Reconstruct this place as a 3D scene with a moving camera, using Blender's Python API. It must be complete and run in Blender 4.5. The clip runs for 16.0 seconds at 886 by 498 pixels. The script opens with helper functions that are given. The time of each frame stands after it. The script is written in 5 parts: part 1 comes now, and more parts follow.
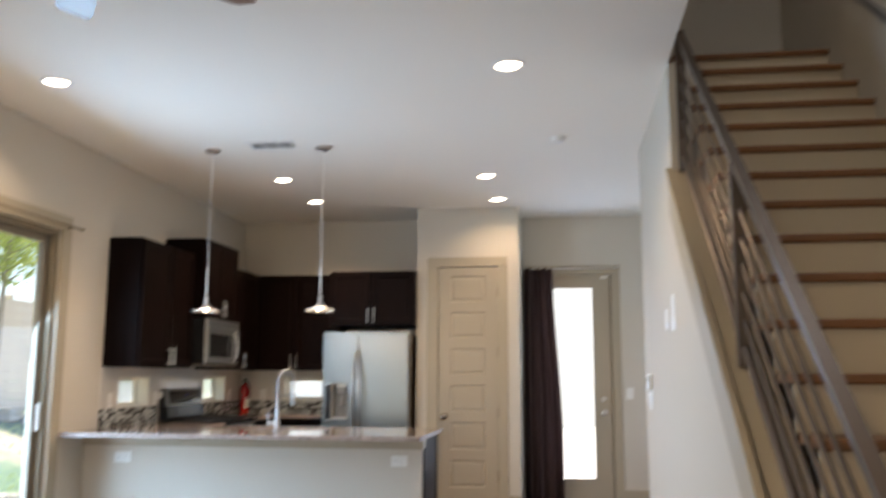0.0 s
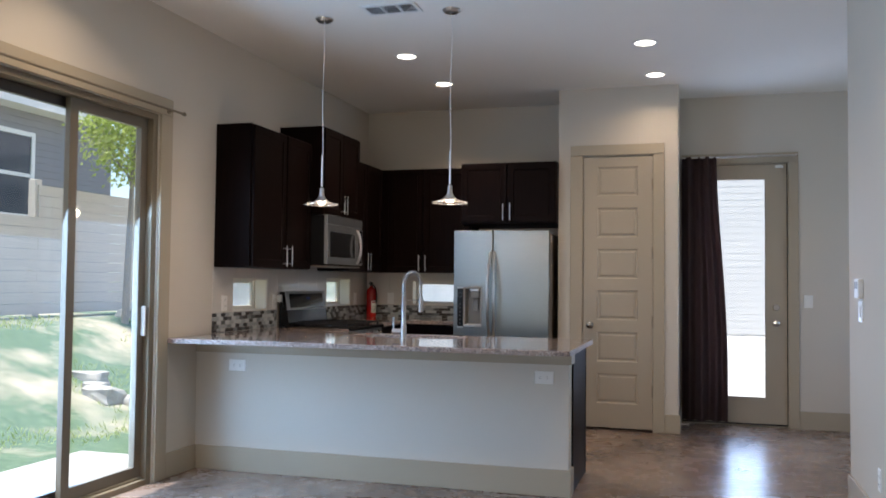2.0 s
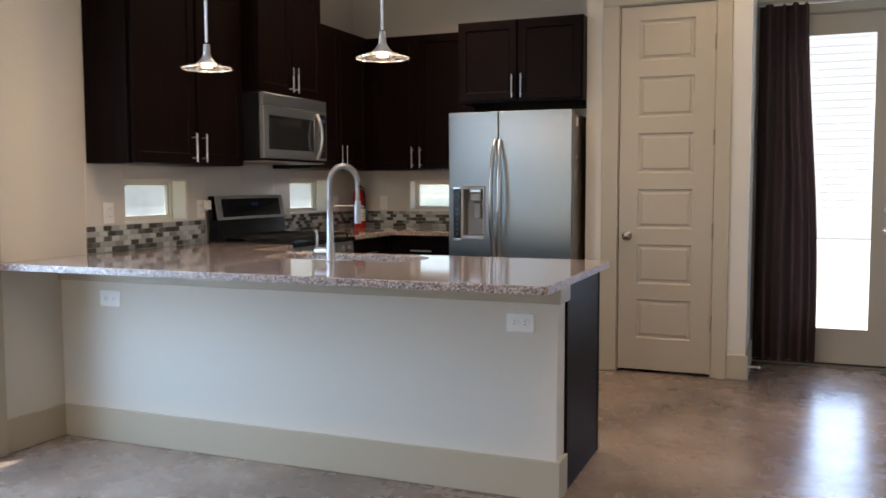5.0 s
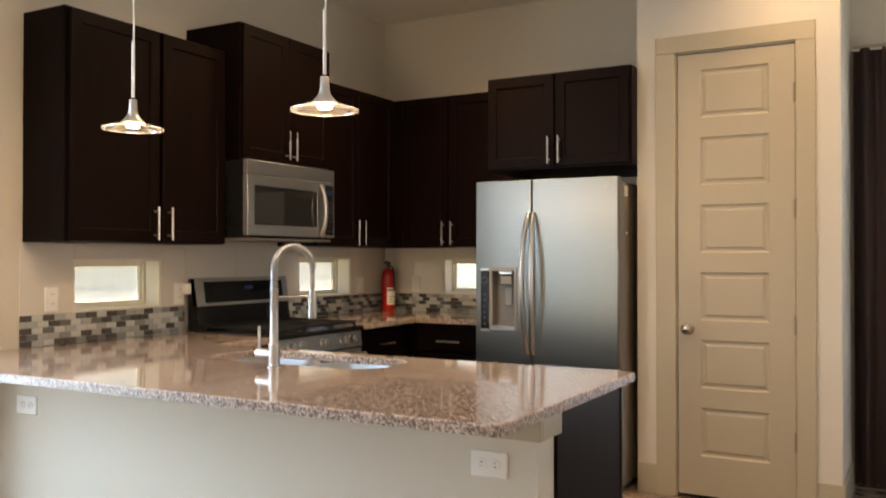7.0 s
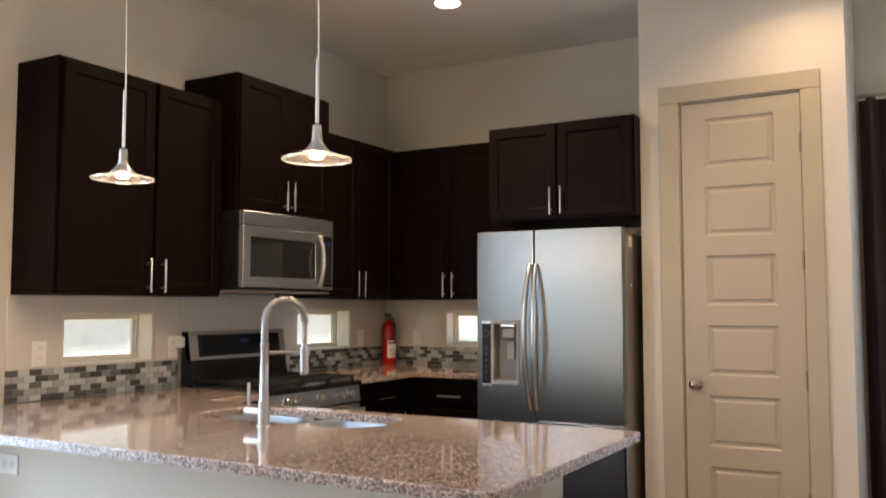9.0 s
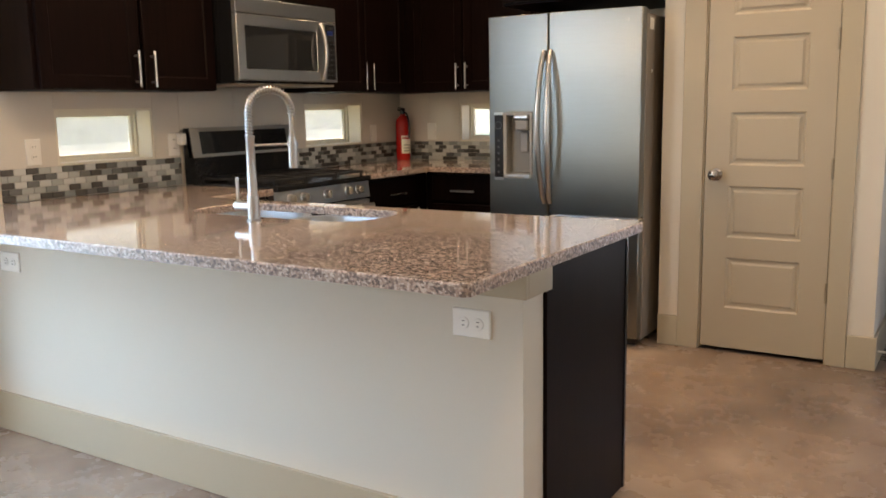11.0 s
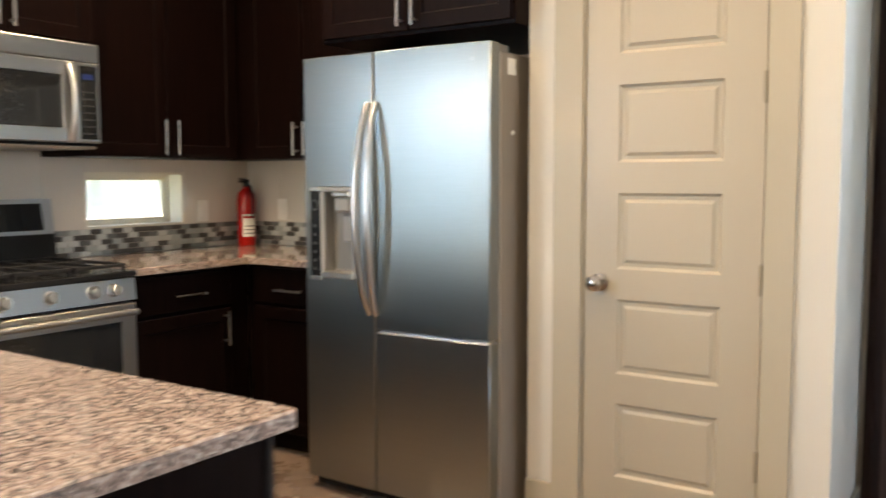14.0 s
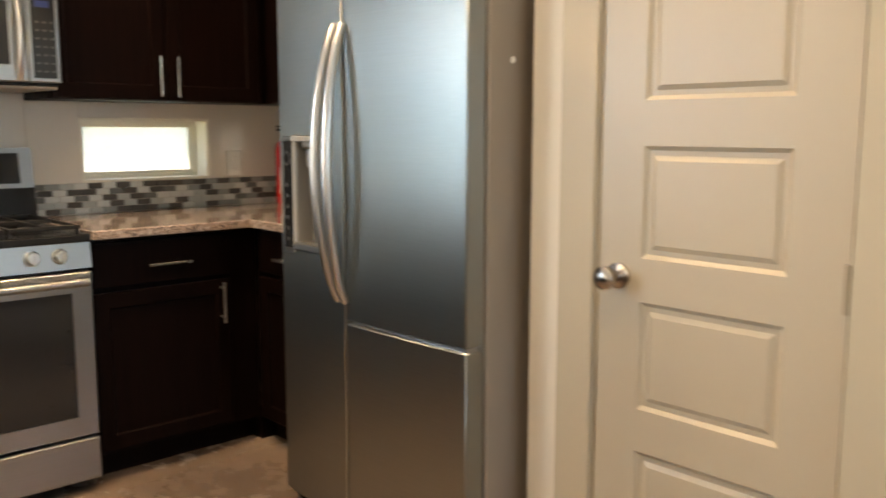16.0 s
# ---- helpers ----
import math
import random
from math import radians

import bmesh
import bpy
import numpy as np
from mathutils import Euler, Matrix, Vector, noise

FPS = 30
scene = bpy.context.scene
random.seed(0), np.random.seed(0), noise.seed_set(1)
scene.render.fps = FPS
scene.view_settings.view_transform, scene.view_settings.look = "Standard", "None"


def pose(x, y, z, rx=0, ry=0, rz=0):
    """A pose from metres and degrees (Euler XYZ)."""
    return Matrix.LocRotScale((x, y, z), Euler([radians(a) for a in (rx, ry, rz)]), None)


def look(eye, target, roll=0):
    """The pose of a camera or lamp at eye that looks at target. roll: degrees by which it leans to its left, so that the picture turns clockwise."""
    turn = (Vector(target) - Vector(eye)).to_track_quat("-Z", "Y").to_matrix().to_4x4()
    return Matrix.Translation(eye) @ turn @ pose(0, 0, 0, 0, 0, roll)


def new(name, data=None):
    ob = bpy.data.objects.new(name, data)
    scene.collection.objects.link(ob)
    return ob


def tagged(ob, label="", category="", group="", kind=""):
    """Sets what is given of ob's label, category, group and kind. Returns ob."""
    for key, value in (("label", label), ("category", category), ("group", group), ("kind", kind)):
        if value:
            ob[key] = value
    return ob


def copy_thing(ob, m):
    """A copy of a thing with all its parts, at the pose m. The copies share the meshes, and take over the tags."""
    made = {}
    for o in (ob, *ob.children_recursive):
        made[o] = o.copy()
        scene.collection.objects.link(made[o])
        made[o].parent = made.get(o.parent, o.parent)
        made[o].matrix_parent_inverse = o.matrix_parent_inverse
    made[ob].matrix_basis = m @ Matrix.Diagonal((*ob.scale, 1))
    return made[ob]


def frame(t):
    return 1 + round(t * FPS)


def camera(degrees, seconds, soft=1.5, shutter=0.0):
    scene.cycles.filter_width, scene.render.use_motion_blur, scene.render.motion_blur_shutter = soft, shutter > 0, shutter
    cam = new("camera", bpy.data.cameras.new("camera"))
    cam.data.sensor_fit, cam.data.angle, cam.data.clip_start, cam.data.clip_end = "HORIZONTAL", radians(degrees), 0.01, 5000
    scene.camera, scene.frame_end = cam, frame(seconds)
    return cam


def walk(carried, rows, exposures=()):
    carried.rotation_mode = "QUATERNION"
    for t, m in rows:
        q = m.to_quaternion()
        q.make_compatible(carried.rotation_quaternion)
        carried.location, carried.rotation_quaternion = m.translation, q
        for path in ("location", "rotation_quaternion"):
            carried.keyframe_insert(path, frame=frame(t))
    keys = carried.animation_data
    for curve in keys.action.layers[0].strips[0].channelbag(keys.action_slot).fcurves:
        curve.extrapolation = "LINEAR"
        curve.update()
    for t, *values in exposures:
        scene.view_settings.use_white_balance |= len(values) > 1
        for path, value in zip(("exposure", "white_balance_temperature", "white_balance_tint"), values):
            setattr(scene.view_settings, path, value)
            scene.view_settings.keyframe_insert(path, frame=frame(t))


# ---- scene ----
cam = camera(54.3, 16.0, soft=1.6, shutter=0.5)
PATH = [
    (0, (0.053, 0.61, 1.309), (-0.221, 2.568, 1.606), 0.2),
    (0.5, (0.051, 0.764, 1.284), (-0.472, 2.691, 1.397), 1.4),
    (1, (0.017, 1.039, 1.311), (-0.611, 2.938, 1.362), 1.3),
    (1.5, (-0.137, 1.312, 1.277), (-0.749, 3.214, 1.381), 0.9),
    (2, (-0.222, 1.573, 1.302), (-0.79, 3.489, 1.379), 0.6),
    (2.5, (-0.134, 1.883, 1.292), (-0.735, 3.791, 1.285), 0.1),
    (3, (-0.177, 2.206, 1.283), (-0.759, 4.119, 1.241), -0.0),
    (3.5, (-0.213, 2.53, 1.264), (-0.826, 4.43, 1.155), -0.2),
    (3.7, (-0.16, 2.668, 1.253), (-0.829, 4.548, 1.114), -0.7),
    (6, (-0.12, 4.158, 1.3), (-0.895, 5.997, 1.162), -0.3),
    (6.5, (-0.11, 4.404, 1.307), (-0.944, 6.221, 1.257), -0.1),
    (7, (-0.019, 4.606, 1.325), (-0.995, 6.351, 1.345), -0.0),
    (7.5, (-0.02, 4.7, 1.34), (-1.036, 6.416, 1.491), 0.2),
    (8, (-0.049, 4.708, 1.334), (-1.041, 6.426, 1.588), 0.1),
    (8.5, (-0.049, 4.71, 1.333), (-1.025, 6.439, 1.571), 0.0),
    (9, (-0.039, 4.714, 1.335), (-1.026, 6.448, 1.472), -0.0),
    (9.5, (-0.027, 4.739, 1.312), (-1.026, 6.471, 1.329), -0.2),
    (10, (-0.023, 4.749, 1.303), (-1.029, 6.473, 1.184), -0.6),
    (10.2, (0.003, 4.757, 1.302), (-1.012, 6.471, 1.129), -0.5),
    (12.5, (-0.02, 5.701, 1.282), (-1.106, 7.331, 0.877), -2.3),
    (13, (-0.092, 6.01, 1.285), (-1.185, 7.663, 1.017), -1.1),
    (13.5, (-0.027, 6.301, 1.29), (-1.169, 7.932, 1.107), -0.7),
    (14, (0.047, 6.597, 1.295), (-1.052, 8.26, 1.133), -0.1),
    (14.5, (0.023, 6.887, 1.282), (-0.938, 8.636, 1.153), 1.1),
    (15, (0.087, 7.177, 1.287), (-0.946, 8.882, 1.12), 1.1),
    (15.5, (0.148, 7.448, 1.308), (-1.069, 9.013, 1.041), 0.4),
    (16, (0.075, 7.717, 1.28), (-1.383, 9.059, 1.008), 0.1),
]
EXPOSURES = [
    (0.0, 1.36, 6600, 12),
    (0.5, 1.10, 6000, 13),
    (2.5, 0.82, 5900, 13),
    (3.5, 0.91, 6100, 14),
    (6.0, 1.35, 6850, 13),
    (7.0, 1.53, 8000, 14),
    (8.0, 1.54, 7450, 18),
    (9.0, 1.51, 7150, 17),
    (10.0, 1.50, 6950, 15),
    (12.5, 1.76, 8800, 14),
    (13.0, 1.93, 8950, 15),
    (13.5, 2.08, 7000, 9),
    (14.0, 2.22, 6700, 8),
    (14.5, 2.07, 6300, 8),
    (15.5, 2.22, 6350, 9),
    (16.0, 2.13, 7250, 9),
]
walk(cam, [(t, look(eye, target, roll)) for t, eye, target, roll in PATH], EXPOSURES)

# ---- world, sun and lamps ----
SUN_EL, SUN_AZ = 79.0, 222.0  # degrees; azimuth clockwise from +y
world = bpy.data.worlds.new("world")
scene.world = world
world.use_nodes = True
wn = world.node_tree.nodes
sky = wn.new("ShaderNodeTexSky")
sky.sky_type, sky.sun_disc = "NISHITA", False
sky.sun_elevation, sky.sun_rotation = radians(SUN_EL), radians(SUN_AZ)
wn["Background"].inputs["Strength"].default_value = 0.15
world.node_tree.links.new(sky.outputs["Color"], wn["Background"].inputs["Color"])


def lamp(name, kind, energy, colour, m, angle=0.0, shape="DISK", size=0.1, size_y=0.1, spread=180):
    data = bpy.data.lights.new(name, kind)
    data.energy, data.color = energy, colour
    if kind == "SUN":
        data.angle = angle
    elif kind == "POINT":
        data.shadow_soft_size = 0.03
    else:
        data.shape, data.size, data.size_y, data.spread = shape, size, size_y, radians(spread)
    ob = new(name, data)
    ob.matrix_world = m
    return ob


_e, _a = radians(SUN_EL), radians(SUN_AZ)
SUN_DIR = Vector((math.sin(_a) * math.cos(_e), math.cos(_a) * math.cos(_e), math.sin(_e)))
lamp("sun", "SUN", 5.0, (1.0, 0.95, 0.86), look(SUN_DIR * 30, (0, 0, 0)), angle=radians(0.5))
SOUTH_Y = -2.6
# sky light through the sliding door and the glazed front door
lamp("slider_sky", "AREA", 54, (0.43, 0.68, 1.0), look((-3.80, 5.70, 1.24), (0, 5.70, -0.15)), shape="RECTANGLE", size=1.25, size_y=2.15)
# Warm fill through an added south window that is never in view.
lamp("south_window_fill", "AREA", 27, (1.0, 0.93, 0.84), look((-1.75, SOUTH_Y - 0.22, 1.45), (-1.75, 5, 1.0)), shape="RECTANGLE", size=2.3, size_y=1.7)
lamp("front_door_sky", "AREA", 13, (0.50, 0.68, 1.0), look((0.08, 10.26, 1.28), (0.08, 0, 1.0)), shape="RECTANGLE", size=0.55, size_y=1.9)
DOWNLIGHTS = [(-2.43, 7.95), (-2.41, 8.93), (-0.60, 8.02), (-0.575, 9.03), (-0.235, 5.33), (-2.965, 5.26), (-2.96, 2.2), (-0.24, 2.2)]
CEIL = 3.08
for _x, _y in DOWNLIGHTS:
    lamp("downlight_lamp", "AREA", 6.8 if _x < -2.0 and _y > 6 else (2.2 if _y > 9.0 else 4.9), (1.0, 0.74, 0.47), pose(_x, _y, CEIL - 0.014), shape="DISK", size=0.13, spread=138)
PENDANTS = [(-2.657, 6.90), (-1.765, 6.92)]
for _x, _y in PENDANTS:
    lamp("pendant_lamp", "POINT", 3.0, (1.0, 0.74, 0.48), pose(_x, _y, 1.79))
# sky light through the east window of the foyer
lamp("foyer_window_sky", "AREA", 7, (0.56, 0.73, 1.0), look((2.62, 8.85, 1.5), (-0.4, 8.85, 1.1)), shape="RECTANGLE", size=1.1, size_y=1.2)
# Added fill over the stairwell; no fixture is seen or built there.
lamp("upstairs_fill", "AREA", 5, (0.92, 0.95, 1.0), pose(1.2, 4.2, 5.66), shape="DISK", size=0.3)


# ---- materials ----
def srgb(r, g, b):
    return tuple(((c / 255) / 12.92 if c / 255 <= 0.04045 else ((c / 255 + 0.055) / 1.055) ** 2.4) for c in (r, g, b))


class Nodes:
    def __init__(self, name):
        self.mat = bpy.data.materials.new(name)
        self.mat.use_nodes = True
        self.tree = self.mat.node_tree
        self.bsdf = self.tree.nodes["Principled BSDF"]
        self.pos = None

    def add(self, kind, operation="", **values):
        n = self.tree.nodes.new(kind)
        if operation:
            n.operation = operation
        for key, value in values.items():
            n.inputs[key].default_value = value
        return n

    def link(self, a, b):
        self.tree.links.new(a, b)

    def position(self, scale=(1, 1, 1)):
        if not self.pos:
            self.pos = self.add("ShaderNodeNewGeometry").outputs["Position"]
        if scale == (1, 1, 1):
            return self.pos
        n = self.add("ShaderNodeVectorMath", operation="MULTIPLY")
        self.link(self.pos, n.inputs[0])
        n.inputs[1].default_value = scale
        return n.outputs[0]

    def noise(self, scale, detail=4.0, rough=0.55, stretch=(1, 1, 1)):
        n = self.add("ShaderNodeTexNoise", Scale=scale, Detail=detail, Roughness=rough)
        self.link(self.position(stretch), n.inputs["Vector"])
        return n.outputs["Fac"]

    def ramp(self, fac, stops):
        n = self.add("ShaderNodeValToRGB")
        els = n.color_ramp.elements
        while len(els) < len(stops):
            els.new(0.5)
        for el, (at, col) in zip(els, stops):
            el.position = at
            el.color = (*col, 1) if len(col) == 3 else col
        self.link(fac, n.inputs["Fac"])
        return n.outputs["Color"]

    def mix(self, fac, a, b, blend="MIX"):
        n = self.add("ShaderNodeMix")
        n.data_type, n.blend_type = "RGBA", blend
        for slot, v in ((0, fac), (6, a), (7, b)):
            if isinstance(v, bpy.types.NodeSocket):
                self.link(v, n.inputs[slot])
            else:
                n.inputs[slot].default_value = v if slot == 0 else (*v, 1)
        return n.outputs[2]

    def remap(self, fac, lo, hi):
        n = self.add("ShaderNodeMapRange")
        self.link(fac, n.inputs["Value"])
        n.inputs["To Min"].default_value, n.inputs["To Max"].default_value = lo, hi
        return n.outputs["Result"]

    def bump(self, height, strength, distance=0.01):
        n = self.add("ShaderNodeBump", Strength=strength, Distance=distance)
        self.link(height, n.inputs["Height"])
        self.link(n.outputs["Normal"], self.bsdf.inputs["Normal"])

    def set(self, **values):
        for key, v in values.items():
            key = key.replace("_", " ")
            if isinstance(v, bpy.types.NodeSocket):
                self.link(v, self.bsdf.inputs[key])
            elif isinstance(v, tuple):
                self.bsdf.inputs[key].default_value = (*v, 1)
            else:
                self.bsdf.inputs[key].default_value = v
        return self.mat


def scaled(c, k):
    return tuple(min(1.0, v * k) for v in c)


def plain(name, colour, rough=0.5, metal=0.0, spread=0.08, grain=60.0, bumpy=0.0, stretch=(1, 1, 1), rough_spread=0.06, big=1.3):
    """A surface with variation at two scales."""
    n = Nodes(name)
    fine = n.noise(grain, 3, 0.6, stretch)
    broad = n.noise(big, 3, 0.5)
    col = n.mix(fine, scaled(colour, 1 - spread), scaled(colour, 1 + spread))
    col = n.mix(broad, scaled(colour, 1 - spread * 1.2), col)
    n.set(Base_Color=col, Roughness=n.remap(broad, rough - rough_spread, rough + rough_spread), Metallic=metal)
    if bumpy:
        n.bump(fine, bumpy, 0.002)
    return n.mat


def matte(m, level):
    m.node_tree.nodes["Principled BSDF"].inputs["Specular IOR Level"].default_value = level


def emitter(name, colour, strength):
    n = Nodes(name)
    return n.set(Base_Color=colour, Emission_Color=colour, Emission_Strength=strength)


def pane_material(name, tint=(1, 1, 1), ior=0.0, gloss_share=0.0, veil=0.0):
    """Clear glass: a mirror share by Fresnel, or a fixed one; a veil, for dust and for added glare, scatters daylight.
    """
    n = Nodes(name)
    t = n.tree.nodes
    clear = n.add("ShaderNodeBsdfTransparent")
    clear.inputs["Color"].default_value = (*tint, 1)
    gloss = n.add("ShaderNodeBsdfGlossy", Roughness=0.01)
    both = n.add("ShaderNodeMixShader")
    both.inputs[0].default_value = gloss_share
    if ior:
        fres = n.add("ShaderNodeFresnel", IOR=ior)
        n.link(fres.outputs[0], both.inputs[0])
    n.link(clear.outputs[0], both.inputs[1])
    n.link(gloss.outputs[0], both.inputs[2])
    out = both.outputs[0]
    if veil:
        film_ = n.add("ShaderNodeBsdfTranslucent")
        film_.inputs["Color"].default_value = (0.86, 0.91, 0.94, 1)
        veiled = n.add("ShaderNodeMixShader")
        n.link(n.remap(n.noise(2.2, 4), veil * 0.5, veil * 1.5), veiled.inputs[0])
        n.link(out, veiled.inputs[1])
        n.link(film_.outputs[0], veiled.inputs[2])
        out = veiled.outputs[0]
    n.link(out, t["Material Output"].inputs["Surface"])
    return n.mat


def granite(name, rough, coat):
    """Pink-brown granite: fine cells of cream, rose and brown, with darker mica flecks over them."""
    n = Nodes(name)
    v = n.add("ShaderNodeTexVoronoi", Scale=165.0)
    n.link(n.position(), v.inputs["Vector"])
    cell = n.add("ShaderNodeSeparateColor")
    n.link(v.outputs["Color"], cell.inputs[0])
    mott = n.noise(75, 5, 0.7)
    both = n.add("ShaderNodeMath", operation="MULTIPLY_ADD")
    n.link(mott, both.inputs[0])
    both.inputs[1].default_value = 0.9
    n.link(n.remap(cell.outputs[0], -0.24, 0.34), both.inputs[2])
    col = n.ramp(both.outputs[0], [(0.20, (0.045, 0.038, 0.036)), (0.34, (0.135, 0.100, 0.088)), (0.45, (0.265, 0.190, 0.157)), (0.60, (0.37, 0.282, 0.236)), (0.82, (0.57, 0.51, 0.455))])
    mica = n.add("ShaderNodeTexVoronoi", Scale=78.0)
    n.link(n.position(), mica.inputs["Vector"])
    pick = n.add("ShaderNodeSeparateColor")
    n.link(mica.outputs["Color"], pick.inputs[0])
    fleck = n.add("ShaderNodeMath", operation="LESS_THAN")
    n.link(pick.outputs[1], fleck.inputs[0])
    fleck.inputs[1].default_value = 0.20
    core = n.add("ShaderNodeMath", operation="LESS_THAN")
    n.link(mica.outputs["Distance"], core.inputs[0])
    core.inputs[1].default_value = 0.42
    dark = n.add("ShaderNodeMath", operation="MULTIPLY")
    n.link(fleck.outputs[0], dark.inputs[0])
    n.link(core.outputs[0], dark.inputs[1])
    col = n.mix(n.remap(dark.outputs[0], 0.0, 0.55), col, (0.052, 0.045, 0.043))
    broad = n.noise(3.0, 3)
    col = n.mix(n.remap(broad, 0.0, 0.28), col, (0.255, 0.185, 0.158))
    n.set(Base_Color=col, Roughness=n.remap(mott, rough, rough + 0.06), Coat_Weight=coat, Coat_Roughness=0.03)
    return n.mat


def concrete_floor():
    n = Nodes("stained_concrete")
    a = n.noise(0.9, 6, 0.62)
    b = n.noise(4.5, 6, 0.65)
    c = n.noise(70, 3, 0.6)
    col = n.ramp(a, [(0.36, (0.085, 0.055, 0.039)), (0.48, (0.190, 0.127, 0.090)), (0.62, (0.34, 0.252, 0.190))])
    col = n.mix(n.ramp(b, [(0.40, (0.0, 0.0, 0.0)), (0.64, (0.45, 0.45, 0.45))]), col, (0.135, 0.098, 0.076))
    col = n.mix(n.remap(c, 0.0, 0.25), col, (0.30, 0.26, 0.23))
    n.set(Base_Color=col, Roughness=n.remap(b, 0.16, 0.38), Specular_IOR_Level=0.5)
    n.bump(b, 0.04, 0.01)
    return n.mat


def steel(name, axis, base=(0.292, 0.294, 0.276), rough=0.37):
    n = Nodes(name)
    stretch = {"x": (2, 260, 260), "z": (260, 260, 2), "y": (260, 2, 260)}[axis]
    g = n.noise(1.0, 3, 0.6, stretch)
    n.set(Base_Color=n.mix(g, scaled(base, 0.93), scaled(base, 1.05)), Metallic=1.0, Roughness=rough, Anisotropic=0.7)
    tan = n.add("ShaderNodeTangent")
    tan.direction_type, tan.axis = "RADIAL", "Z"
    n.link(tan.outputs[0], n.bsdf.inputs["Tangent"])
    return n.mat


def dark_wood():
    n = Nodes("espresso_wood")
    g = n.noise(1.0, 5, 0.6, (70, 70, 3.5))
    broad = n.noise(2.2, 3)
    col = n.ramp(g, [(0.3, (0.0027, 0.0013, 0.0011)), (0.7, (0.0078, 0.0034, 0.0026))])
    n.set(Base_Color=col, Roughness=n.remap(broad, 0.36, 0.46), Specular_IOR_Level=0.055)
    n.bump(g, 0.04, 0.001)
    return n.mat


def tile_material():
    n = Nodes("mosaic_tile")
    info = n.add("ShaderNodeObjectInfo")
    col = n.ramp(info.outputs["Random"], [(0.0, (0.050, 0.045, 0.040)), (0.27, (0.12, 0.125, 0.118)), (0.42, (0.24, 0.26, 0.25)), (0.56, (0.40, 0.415, 0.395)), (0.76, (0.58, 0.59, 0.56))])
    for nd in n.tree.nodes:
        if nd.type == "VALTORGB":
            nd.color_ramp.interpolation = "CONSTANT"
    g = n.noise(90, 3)
    n.set(Base_Color=n.mix(n.remap(g, 0, 0.25), col, (0.3, 0.29, 0.27)), Roughness=n.remap(g, 0.08, 0.2))
    return n.mat


def grass_ground():
    n = Nodes("lawn")
    a = n.noise(0.55, 5, 0.6)
    b = n.noise(14, 4, 0.7)
    col = n.ramp(b, [(0.3, (0.050, 0.092, 0.040)), (0.55, (0.095, 0.150, 0.070)), (0.75, (0.17, 0.215, 0.115))])
    # Straw patches: dry grass, and dappled sun put into the lawn colour.
    col = n.mix(n.ramp(a, [(0.47, (0, 0, 0)), (0.60, (1, 1, 1))]), col, (0.42, 0.36, 0.25))
    n.set(Base_Color=col, Roughness=0.9)
    n.bump(b, 0.6, 0.04)
    return n.mat


def leaf_material():
    n = Nodes("young_leaves")
    info = n.add("ShaderNodeNewGeometry")
    col = n.ramp(info.outputs["Random Per Island"], [(0.0, (0.30, 0.38, 0.09)), (0.6, (0.48, 0.55, 0.15)), (1.0, (0.60, 0.63, 0.24))])
    diff, trans, both = n.add("ShaderNodeBsdfDiffuse"), n.add("ShaderNodeBsdfTranslucent"), n.add("ShaderNodeMixShader")
    n.link(col, diff.inputs["Color"])
    n.link(col, trans.inputs["Color"])
    both.inputs[0].default_value = 0.5
    n.link(diff.outputs[0], both.inputs[1])
    n.link(trans.outputs[0], both.inputs[2])
    n.link(both.outputs[0], n.tree.nodes["Material Output"].inputs["Surface"])
    return n.mat


WALL = plain("wall_paint", srgb(206, 198, 184), 0.72, spread=0.025, grain=220, bumpy=0.12)
CEILING = plain("ceiling_paint", srgb(240, 235, 226), 0.75, spread=0.02, grain=180, bumpy=0.15)
TRIM = plain("taupe_trim_paint", srgb(172, 160, 138), 0.5, spread=0.03, grain=120)
DOOR = plain("door_paint", srgb(170, 158, 138), 0.40, spread=0.025, grain=140)
WHITE = plain("white_plastic", srgb(232, 230, 224), 0.35, spread=0.02)
VINYL = plain("almond_vinyl", srgb(222, 216, 200), 0.4, spread=0.03)
ALU = plain("bronze_aluminium", srgb(130, 118, 97), 0.38, metal=0.15, spread=0.04)
# Darker copy of the bronze: the sliding panel's shade is put into its colour.
ALU_SHADED = plain("bronze_aluminium_shaded", srgb(116, 106, 90), 0.42, metal=0.15, spread=0.05)
ALU_DARK = plain("dark_aluminium", srgb(62, 56, 50), 0.4, metal=0.2, spread=0.05)
for _m in (WALL, CEILING):
    matte(_m, 0.2)
FLOOR = concrete_floor()
GRANITE = granite("granite", 0.05, 0.3)
GRANITE_EDGE = granite("honed_granite_edge", 0.36, 0.0)
WOOD = dark_wood()
STEEL_X = steel("brushed_steel_across", "x")
STEEL_Y = steel("brushed_steel_along", "y", (0.36, 0.35, 0.33))
SINK_STEEL = plain("satin_sink_steel", (0.40, 0.42, 0.44), 0.34, metal=0.75, spread=0.05)
DIM_GREY = plain("dim_grey_print", (0.045, 0.045, 0.045), 0.5)
STEEL_DARK = plain("fridge_side_paint", srgb(139, 128, 116), 0.45, metal=0.1, spread=0.04)
NICKEL = plain("satin_nickel", (0.62, 0.60, 0.57), 0.28, metal=1.0, spread=0.04)
HINGE = plain("painted_hinge", srgb(150, 138, 118), 0.4, metal=0.2, spread=0.05)
CHROME = plain("satin_chrome", (0.46, 0.45, 0.44), 0.36, metal=1.0, spread=0.03)
KNOB = plain("dull_nickel_knob", (0.42, 0.37, 0.33), 0.2, metal=1.0, spread=0.06)
BLACK = plain("black_enamel", (0.012, 0.012, 0.013), 0.22, spread=0.2)
